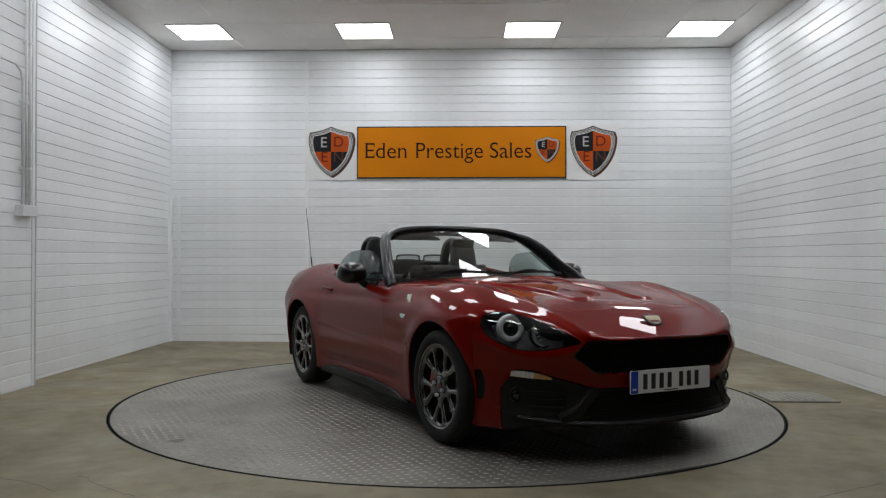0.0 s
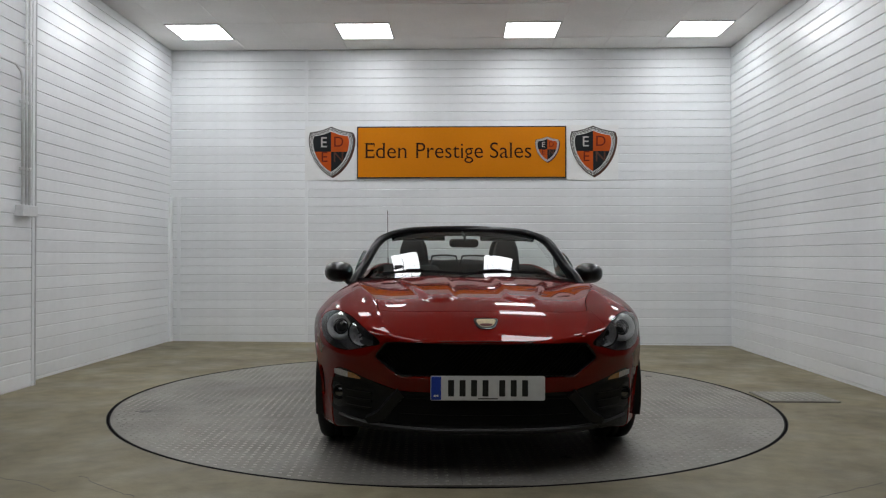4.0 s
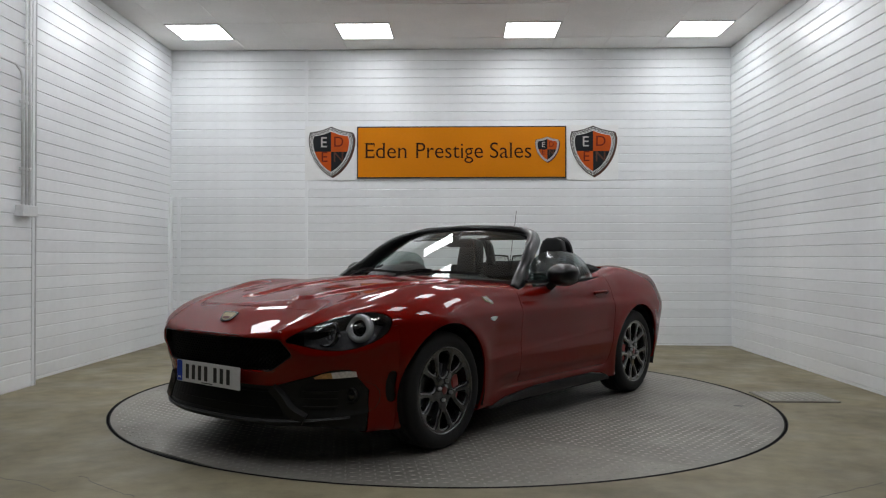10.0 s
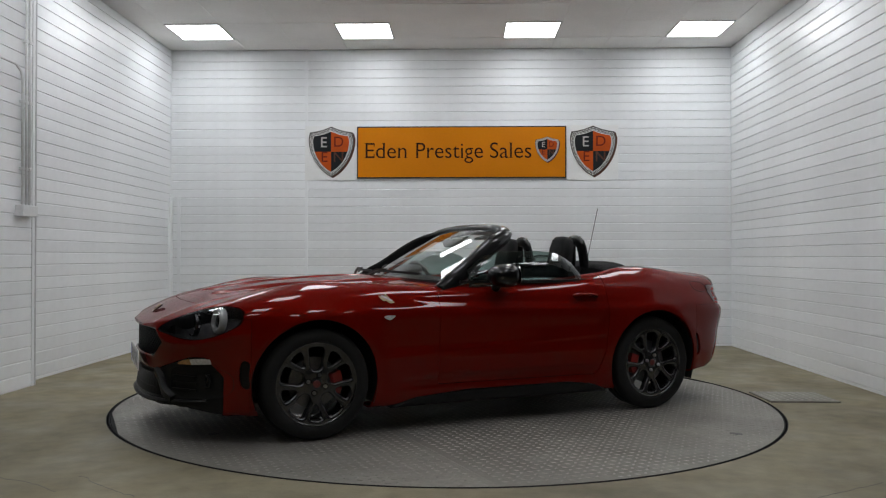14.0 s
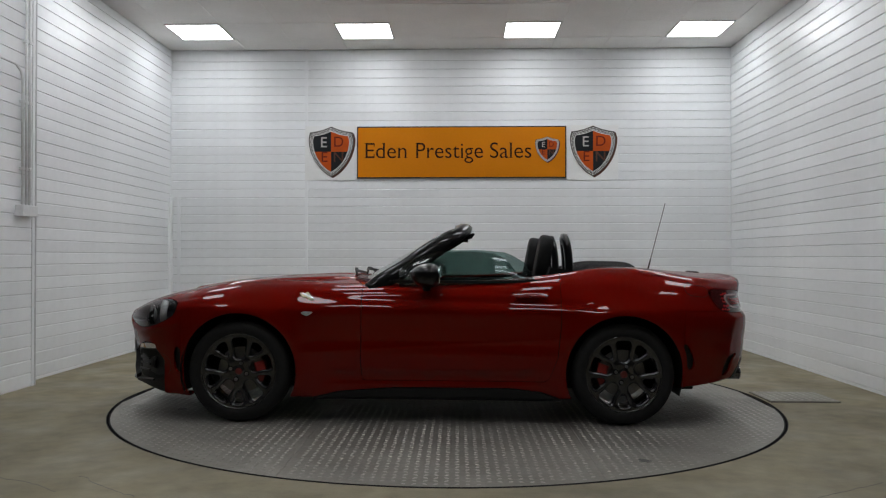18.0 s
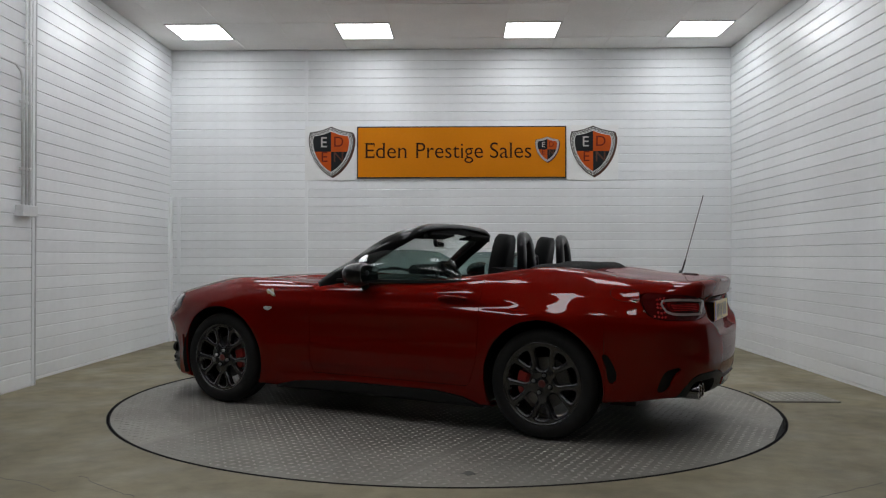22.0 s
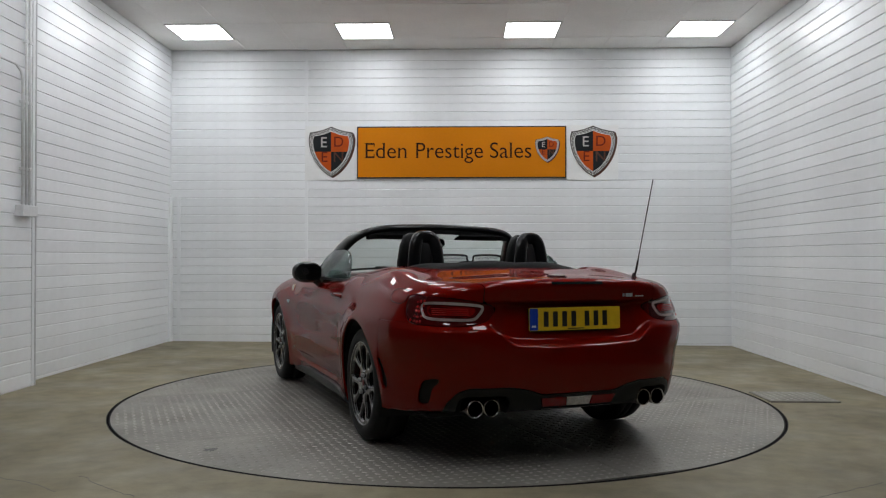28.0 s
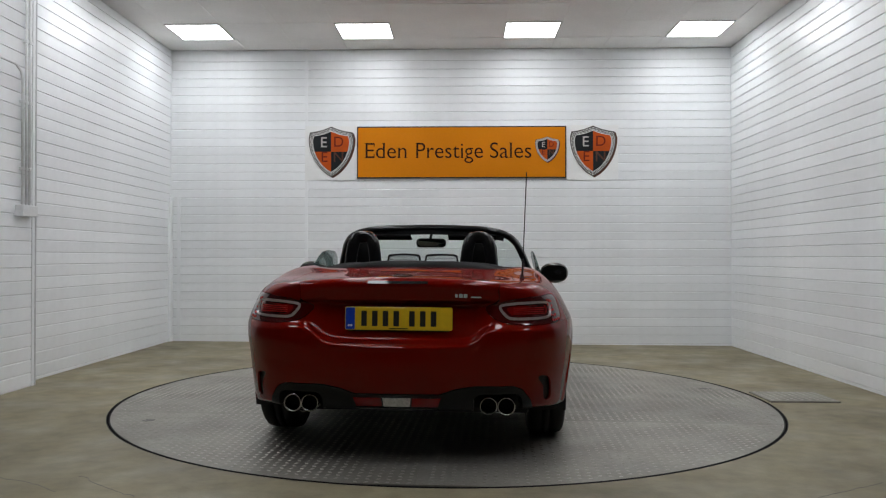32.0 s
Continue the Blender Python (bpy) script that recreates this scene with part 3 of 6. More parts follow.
# ---------------------------------------------------------------- the car's form
# Car axes: x forward, y to its left, z up, origin on the ground midway between the axles.
def spline(xs, ys):
    """Natural cubic through the knots."""
    x, y = np.array(xs, float), np.array(ys, float)
    n, h = len(x), np.diff(x)
    a, b = np.zeros((n, n)), np.zeros(n)
    a[0, 0] = a[-1, -1] = 1
    for i in range(1, n - 1):
        a[i, i - 1], a[i, i], a[i, i + 1] = h[i - 1], 2 * (h[i - 1] + h[i]), h[i]
        b[i] = 3 * ((y[i + 1] - y[i]) / h[i] - (y[i] - y[i - 1]) / h[i - 1])
    c = np.linalg.solve(a, b)

    def value(q):
        q = np.clip(q, x[0], x[-1])
        i = np.clip(np.searchsorted(x, q) - 1, 0, n - 2)
        t = q - x[i]
        d = (c[i + 1] - c[i]) / (3 * h[i])
        e = (y[i + 1] - y[i]) / h[i] - h[i] * (2 * c[i] + c[i + 1]) / 3
        return y[i] + e * t + c[i] * t * t + d * t ** 3
    return value


def smax(a, b, k):
    h = np.clip(0.5 + 0.5 * (a - b) / k, 0, 1)
    return b * (1 - h) + a * h + k * h * (1 - h)


def ramp(v, lo, hi):
    t = np.clip((v - lo) / (hi - lo), 0, 1)
    return t * t * (3 - 2 * t)


centre_line = spline([-2.10, -1.97, -1.85, -1.6, -1.35, -1.0, -0.5, 0.0, 0.35, 0.6, 0.9, 1.28, 1.48, 1.66, 1.80, 1.90, 1.98, 2.08],
                     [0.885, 0.888, 0.901, 0.917, 0.942, 0.948, 0.915, 0.890, 0.878, 0.870, 0.857, 0.828, 0.803, 0.768, 0.7235, 0.6765, 0.6345, 0.578])
half_width = spline([-2.1, -1.6, -1.155, -0.7, 0.0, 0.6, 1.155, 1.6, 2.1], [0.884, 0.886, 0.880, 0.862, 0.850, 0.852, 0.872, 0.868, 0.86])
tuck = spline([0.08, 0.2, 0.35, 0.5, 0.62, 0.75, 0.85, 0.97], [0.925, 0.955, 0.975, 0.994, 1.0, 0.994, 0.978, 0.94])
nose = spline([0.08, 0.16, 0.25, 0.36, 0.46, 0.58, 0.66, 0.8], [1.95, 2.01, 2.0, 1.985, 2.015, 2.03, 2.02, 1.98])
tail = spline([0.08, 0.2, 0.3, 0.42, 0.52, 0.62, 0.70, 0.80, 0.86, 0.95], [1.86, 1.945, 2.0, 2.028, 2.032, 2.015, 1.992, 1.982, 1.996, 2.01])


def deck_height(x, y):
    ay = np.abs(y)
    z = centre_line(x) - 0.045 * (ay / 0.72) ** 2.2
    z = z + 0.039 * np.exp(-((ay - 0.665) / 0.125) ** 2) * np.exp(-((x - 1.18) / 0.40) ** 2)
    z = z + 0.028 * np.exp(-((ay - 0.64) / 0.14) ** 2) * np.exp(-((x + 1.15) / 0.45) ** 2) - 0.022 * ramp(ay, 0.66, 0.86) * ramp(-x, 0.7, 1.1)
    # two raised bonnet bulges with rounded fronts
    mid = 0.208 + 0.075 * np.clip((1.54 - x) / 0.65, 0, 1)
    d = np.hypot(np.maximum(x - 1.54, 0), ay - mid) - (mid - 0.112)
    z = z + 0.017 * (1 - ramp(d, -0.042, 0.004)) * ramp(x, 0.35, 0.7) * (1 - 0.25 * ramp(x, 1.2, 1.6))
    # ducktail lip
    z = z + 0.012 * ramp(-x, 1.86, 1.97) * (1 - ramp(ay, 0.45, 0.75))
    return z


crease_line = spline([0.3, 0.6, 1.03, 1.31, 1.47, 1.67, 1.85, 1.92, 2.1], [0.715, 0.705, 0.670, 0.622, 0.568, 0.524, 0.487, 0.458, 0.38])
tail_crease = spline([0.0, 0.2, 0.31, 0.36, 0.41, 0.45, 0.52, 0.9], [0.587, 0.588, 0.594, 0.606, 0.645, 0.664, 0.668, 0.668])
brow_line = spline([0.44, 0.482, 0.515, 0.555, 0.64, 0.71, 0.76, 0.806, 0.9], [0.640, 0.604, 0.572, 0.546, 0.534, 0.537, 0.553, 0.580, 0.63])


def ridge(d, w, soft):
    return np.exp(-(np.sqrt(d * d + soft * soft) - soft) / w)


def body_field(p):
    x, y, z = p[..., 0], p[..., 1], p[..., 2]
    ay = np.abs(y)
    w = half_width(x) * tuck(z)
    # above the shoulder's edge the flanks lean in; between the wheels they are hollow above a low ledge
    lean = 0.42 - 0.14 * (1 - ramp(np.abs(x + 0.1), 0.55, 0.85))
    w = w - lean * 0.012 * np.logaddexp(0, (z - 0.685) / 0.012)
    between = 1 - ramp(np.abs(x), 0.66, 0.84)
    w = w + (0.004 - 0.013 * ramp(z, 0.40, 0.50)) * (1 - ramp(z, 0.56, 0.69)) * between
    w = w + 0.003 * ridge(z - 0.470 + 0.058 * x, 0.022, 0.006) * between
    # wing flares above the arches
    for cx in (1.155, -1.155):
        r = np.hypot(x - cx, z - 0.31)
        w = w + 0.011 * np.exp(-((r - 0.36) / 0.055) ** 2)
    w = w - (0.016 * (1 - ramp(z, 0.275, 0.33)) - 0.008 * (1 - ramp(z, 0.226, 0.262))) * (1 - ramp(np.abs(x + 0.02), 0.50, 0.78))
    w = w - 0.006 * np.exp(-((z - 0.735 - 0.02 * x) / 0.03) ** 2) * (1 - ramp(np.abs(x + 0.1), 0.7, 1.1))
    # the tail steps in above the bumper's ledge, deepest behind the plate
    rim = tail_crease(ay)
    recess = (0.012 + 0.034 * (1 - ramp(ay, 0.36, 0.47))) * ramp(z, rim - 0.016, rim + 0.022) * (1 - ramp(z, 0.772, 0.792))
    uf = np.maximum(x - 1.15, 0) / (nose(z) - 1.15)
    ur = np.maximum(-x - 0.9, 0) / (tail(z) - recess - (0.012 + 0.055 * (1 - ramp(z, 0.48, 0.64))) * np.minimum(ay / 0.75, 1.1) ** 2 - 0.9)
    v = ay / w
    d = np.where(x > 0, (uf ** 2.5 + v ** 2.5) ** 0.4, (ur ** 4.2 + v ** 4.2) ** (1 / 4.2)) - 1
    d = d * 0.9
    top = (z - deck_height(x, y)) * 0.92
    k = 0.045 + 0.025 * (1 - ramp(np.abs(x), 1.75, 1.95)) - 0.027 * ramp(x, 1.7, 1.9)
    f = smax(d, top, k)
    # creases: along the bonnet's edge down to the grille's corner, and round beneath the headlight
    f = f - 0.0085 * ridge(ay - crease_line(x), 0.045, 0.007) * ramp(x, 0.45, 0.8) * ramp(z, 0.56, 0.62) * (1 - ramp(x, 1.93, 2.0))
    f = f - 0.013 * ridge(z - brow_line(ay), 0.028, 0.006) * ramp(x, 1.35, 1.6) * ramp(ay, 0.44, 0.50) * (1 - ramp(ay, 0.80, 0.86)) * (1 - ramp(z, 0.60, 0.64))
    # U-shaped crease below the rear plate, running out beneath the tail lights
    f = f - 0.0045 * ridge(z - tail_crease(ay) + 0.02, 0.020, 0.005) * ramp(-x, 1.5, 1.8) * (1 - ramp(ay, 0.70, 0.84))
    low = 0.150 + 0.080 * ramp(-x, 1.1, 1.55) + 0.030 * ramp(-x, 1.55, 1.85) + 0.035 * ramp(x, 1.6, 1.85)
    return smax(f, low - z, 0.02)


def gradient(p, e=1e-4):
    g = np.empty_like(p)
    for i in range(3):
        q = p.copy()
        q[..., i] += e
        a = body_field(q)
        q[..., i] -= 2 * e
        g[..., i] = (a - body_field(q)) / (2 * e)
    return g


def unit(v):
    return v / np.maximum(np.linalg.norm(v, axis=-1, keepdims=True), 1e-9)


def settle(p, steps=3):
    for _ in range(steps):
        g = gradient(p)
        p = p - g * (body_field(p) / np.maximum((g * g).sum(-1), 1e-6))[..., None]
    return p


def body_grid(step=0.018):
    """A box of grid points pushed out along rays until they meet the body's surface."""
    xs = np.linspace(-2.3, 2.3, int(4.2 / step))
    ys = np.linspace(-1.0, 1.0, int(1.8 / step))
    # closer rows along the flank's creases
    zs = np.concatenate([np.linspace(0.05, 0.44, 17), np.linspace(0.45, 0.60, 24), np.linspace(0.61, 0.69, 6), np.linspace(0.70, 0.82, 14), np.linspace(0.83, 1.0, 9)])
    index, verts, faces = {}, [], []

    def vid(i, j, k):
        key = (i, j, k)
        if key not in index:
            index[key] = len(verts)
            verts.append((xs[i], ys[j], zs[k]))
        return index[key]
    nx, ny, nz = len(xs) - 1, len(ys) - 1, len(zs) - 1
    for i in range(nx):
        for j in range(ny):
            faces.append((vid(i, j, nz), vid(i + 1, j, nz), vid(i + 1, j + 1, nz), vid(i, j + 1, nz)))
    for i in range(nx):
        for k in range(nz):
            faces.append((vid(i, 0, k), vid(i + 1, 0, k), vid(i + 1, 0, k + 1), vid(i, 0, k + 1)))
            faces.append((vid(i + 1, ny, k), vid(i, ny, k), vid(i, ny, k + 1), vid(i + 1, ny, k + 1)))
    for j in range(ny):
        for k in range(nz):
            faces.append((vid(nx, j, k), vid(nx, j + 1, k), vid(nx, j + 1, k + 1), vid(nx, j, k + 1)))
            faces.append((vid(0, j + 1, k), vid(0, j, k), vid(0, j, k + 1), vid(0, j + 1, k + 1)))
    p = np.array(verts)
    core = np.stack([np.clip(p[:, 0] * 0.72, -1.55, 1.55), p[:, 1] * 0.45, 0.22 + (p[:, 2] - 0.05) * 0.40], -1)
    lo, hi = np.zeros(len(p)), np.ones(len(p))
    for _ in range(34):
        mid = (lo + hi) / 2
        out = body_field(core + (p - core) * mid[:, None]) > 0
        hi, lo = np.where(out, mid, hi), np.where(out, lo, mid)
    return core + (p - core) * ((lo + hi) / 2)[:, None], faces


def cut(verts, faces, d, keep_inside):
    """Keep the part of a mesh where d < 0 (or > 0), cutting faces along d = 0."""
    s = d if keep_inside else -d
    inside = s < 0
    out_v, remap, edge_v = [], {}, {}

    def old(i):
        if i not in remap:
            remap[i] = len(out_v)
            out_v.append(verts[i])
        return remap[i]

    def crossing(i, j):
        key = (i, j) if i < j else (j, i)
        if key not in edge_v:
            a, b = s[key[0]], s[key[1]]
            t = min(max(a / (a - b), 0.0), 1.0)
            edge_v[key] = len(out_v)
            out_v.append(verts[key[0]] * (1 - t) + verts[key[1]] * t)
        return edge_v[key]
    out_f = []
    size = np.array([len(f) for f in faces], int)
    flat = np.fromiter((i for f in faces for i in f), int, int(size.sum()))
    start = np.concatenate([[0], np.cumsum(size)[:-1]]) if len(size) else np.zeros(0, int)
    count = np.add.reduceat(inside[flat].astype(int), start) if len(size) else size
    for k in np.flatnonzero(count):
        f = faces[k]
        if count[k] == size[k]:
            out_f.append(tuple(old(i) for i in f))
            continue
        poly = []
        for a, i in enumerate(f):
            j = f[(a + 1) % len(f)]
            if inside[i]:
                poly.append(old(i))
            if inside[i] != inside[j]:
                poly.append(crossing(i, j))
        if len(poly) > 2:
            out_f.append(tuple(poly))
    return (np.array(out_v) if out_v else np.zeros((0, 3))), out_f


class Shell:
    """A piece of the body's skin that can be divided by signed distances."""

    def __init__(self, verts, faces):
        self.v, self.f = verts, faces

    def split(self, distance, gap=0.0022):
        d = distance(self.v)
        inner = Shell(*cut(self.v, self.f, d + gap, True))
        outer = Shell(*cut(self.v, self.f, d - gap, False))
        for one in (inner, outer):
            if len(one.v):
                one.v = settle(one.v, 1)
        return inner, outer

    def mesh(self, name, offset=0.0, flange=0.014, grow=0.0):
        """A mesh with the true surface normals and a folded edge round every border."""
        n = unit(gradient(self.v))
        v = self.v + n * offset
        verts, normals, faces = [tuple(q) for q in v], [tuple(q) for q in n], list(self.f)
        if flange:
            count = {}
            for f in self.f:
                for a in range(len(f)):
                    i, j = f[a], f[(a + 1) % len(f)]
                    count.setdefault((min(i, j), max(i, j)), []).append((i, j))
            border = [e[0] for e in count.values() if len(e) == 1]
            sums = {}
            quads = []
            for i, j in border:
                t = v[j] - v[i]
                side = np.cross(t, n[i] + n[j])
                side = side / max(np.linalg.norm(side), 1e-9)
                for k in (i, j):
                    sums[k] = sums.get(k, 0) + side
                quads.append((i, j))
            place = {}
            for k, side in sums.items():
                side = side / max(np.linalg.norm(side), 1e-9)
                place[k] = len(verts)
                verts.append(tuple(v[k]))
                normals.append(tuple(unit(side + 0.5 * n[k])))
                verts.append(tuple(v[k] - n[k] * flange))
                normals.append(tuple(side))
            for i, j in quads:
                faces.append((place[j], place[i], place[i] + 1, place[j] + 1))
        me = bpy.data.meshes.new(name)
        me.from_pydata(verts, [], faces)
        me.polygons.foreach_set("use_smooth", [True] * len(me.polygons))
        me.normals_split_custom_set_from_vertices(normals)
        return me


def polygon_distance(points, u, v):
    """Signed distance to a closed polygon, negative inside."""
    best = np.full(u.shape, 1e9)
    inside = np.zeros(u.shape, bool)
    n = len(points)
    for i in range(n):
        ax, ay = points[i]
        bx, by = points[(i + 1) % n]
        dx, dy = bx - ax, by - ay
        t = np.clip(((u - ax) * dx + (v - ay) * dy) / (dx * dx + dy * dy), 0, 1)
        best = np.minimum(best, np.hypot(u - ax - t * dx, v - ay - t * dy))
        hit = ((ay > v) != (by > v)) & (u < (bx - ax) * (v - ay) / (by - ay + 1e-12) + ax)
        inside ^= hit
    return np.where(inside, -best, best)


def rounded(points, n=4):
    """A closed smooth loop through the points."""
    p = [Vector(q) for q in points]
    out, m = [], len(p)
    for i in range(m):
        a, b, c, d = p[i - 1], p[i], p[(i + 1) % m], p[(i + 2) % m]
        for k in range(n):
            t = k / n
            out.append(tuple(0.5 * ((2 * b) + (c - a) * t + (2 * a - 5 * b + 4 * c - d) * t * t + (3 * b - a - 3 * c + d) * t ** 3)))
    return out


ARCH_R = 0.347


def arch(p):
    a = np.hypot(p[:, 0] - 1.158, p[:, 2] - 0.312) - ARCH_R
    b = np.hypot(p[:, 0] + 1.150, p[:, 2] - 0.312) - ARCH_R
    return np.maximum(np.minimum(a, b), 0.45 - np.abs(p[:, 1]))


def cockpit(p):
    x, ay = p[:, 0], np.abs(p[:, 1])
    wide = np.interp(x, [-1.36, -1.15, -0.8, 0.1, 0.5], [0.50, 0.60, 0.705, 0.72, 0.72])
    d = np.maximum(np.maximum(ay - wide, x - (0.52 - 0.26 * (ay / 0.72) ** 2)), -1.37 + 0.12 * (ay / 0.6) ** 2 - x)
    return np.maximum(d, 0.72 - p[:, 2])


HEADLIGHT = rounded([(0.495, 0.603), (0.56, 0.655), (0.64, 0.708), (0.715, 0.732), (0.775, 0.722), (0.808, 0.690), (0.810, 0.640), (0.78, 0.590),
                     (0.72, 0.560), (0.64, 0.560), (0.56, 0.580)])
TAILLIGHT = rounded([(0.425, 0.765), (0.56, 0.796), (0.70, 0.812), (0.757, 0.812), (0.786, 0.75), (0.79, 0.692), (0.74, 0.676), (0.60, 0.674),
                     (0.485, 0.694), (0.43, 0.735)])
GRILLE = [(-0.515, 0.548), (-0.516, 0.536), (-0.511, 0.524), (-0.42, 0.458), (-0.40, 0.449), (-0.375, 0.446), (0.375, 0.446), (0.40, 0.449), (0.42, 0.458),
          (0.511, 0.524), (0.516, 0.536), (0.515, 0.548), (0.474, 0.600), (0.464, 0.607), (0.448, 0.609), (0.2, 0.612), (0.0, 0.613), (-0.2, 0.612), (-0.448, 0.609),
          (-0.464, 0.607), (-0.474, 0.600)]
SIDE_VENT = rounded([(1.518, 0.435), (1.552, 0.445), (1.568, 0.39), (1.556, 0.305), (1.515, 0.30), (1.520, 0.37)])
REAR_VENT = rounded([(-1.495, 0.485), (-1.525, 0.485), (-1.565, 0.40), (-1.56, 0.345), (-1.525, 0.345), (-1.515, 0.42)])
REAR_SLOT = rounded([(-1.782, 0.375), (-1.806, 0.410), (-1.858, 0.424), (-1.866, 0.408), (-1.836, 0.372), (-1.812, 0.312), (-1.782, 0.292), (-1.758, 0.300), (-1.766, 0.335)])


EXHAUST_MOUTH = rounded([(0.375, 0.338), (0.48, 0.345), (0.585, 0.335), (0.60, 0.25), (0.60, 0.10), (0.37, 0.10), (0.365, 0.25)])


def front_view(poly):
    return lambda p: np.maximum(polygon_distance(poly, np.abs(p[:, 1]), p[:, 2]), 1.2 - p[:, 0])


def rear_view(poly):
    return lambda p: np.maximum(polygon_distance(poly, np.abs(p[:, 1]), p[:, 2]), 1.2 + p[:, 0])


def side_view(poly):
    return lambda p: np.maximum(polygon_distance(poly, p[:, 0], p[:, 2]), 0.6 - np.abs(p[:, 1]))


def front_black(p):
    top = np.interp(np.abs(p[:, 1]), [0, 0.40, 0.56, 0.66, 0.80], [0.374, 0.376, 0.424, 0.460, 0.462])
    return np.maximum((p[:, 2] - top) * 0.8, 1.640 + 0.9 * np.maximum(p[:, 2] - 0.36, 0) - p[:, 0])


def rear_black(p):
    top = np.interp(np.abs(p[:, 1]), [0, 0.205, 0.27, 0.36, 0.555, 0.605, 0.645, 0.67], [0.345, 0.345, 0.369, 0.385, 0.381, 0.36, 0.30, 0.12])
    return np.maximum((p[:, 2] - top) * 0.8, 1.5 + p[:, 0])


def sill(p):
    top = np.interp(p[:, 0], [-0.80, -0.66, -0.48, 0.22, 0.56, 0.74], [0.146, 0.194, 0.214, 0.214, 0.188, 0.146])
    return np.maximum(p[:, 2] - top, np.abs(p[:, 0]) - 0.86)


def bonnet(p):
    x, ay = p[:, 0], np.abs(p[:, 1])
    d = np.maximum(np.maximum(ay - crease_line(x) + 0.004, x - 1.766 + 0.16 * ay * ay), 0.38 - x)
    return np.maximum(d, 0.62 - p[:, 2])


def door(p):
    x, z = p[:, 0], p[:, 2]
    back = np.interp(z, [0.2, 0.28, 0.4, 0.6, 0.85], [-0.62, -0.71, -0.755, -0.775, -0.775])
    front = np.interp(z, [0.2, 0.26, 0.36, 0.85], [0.36, 0.415, 0.425, 0.42])
    return np.maximum(np.maximum(x - front, back - x), np.maximum(0.256 - z, 0.5 - np.abs(p[:, 1])))


def boot(p):
    x, ay = p[:, 0], np.abs(p[:, 1])
    wide = np.interp(-x, [1.40, 1.55, 1.80, 1.92, 2.0], [0.50, 0.55, 0.56, 0.50, 0.46])
    return np.maximum(np.maximum(ay - wide, x + 1.395 - 0.10 * (ay / 0.6) ** 2), 0.782 - p[:, 2])


def front_bumper(p):
    ay = np.abs(p[:, 1])
    limit = 0.665 + 0.10 * (1 - ramp(ay, 0.50, 0.60))
    return np.maximum(1.512 - p[:, 0], p[:, 2] - limit)


def rear_bumper(p):
    ay = np.abs(p[:, 1])
    limit = 0.685 + 0.11 * (1 - ramp(ay, 0.44, 0.50))
    return np.maximum(1.505 + p[:, 0], p[:, 2] - limit)


def left_side(p):
    return -p[:, 1]


def foremost(p):
    return -p[:, 0]


# ---------------------------------------------------------------- the car's parts
def mirrored(points):
    return points + [(x, -y) for x, y in points[::-1] if abs(y) > 1e-6]


SPOKE_MESH = []


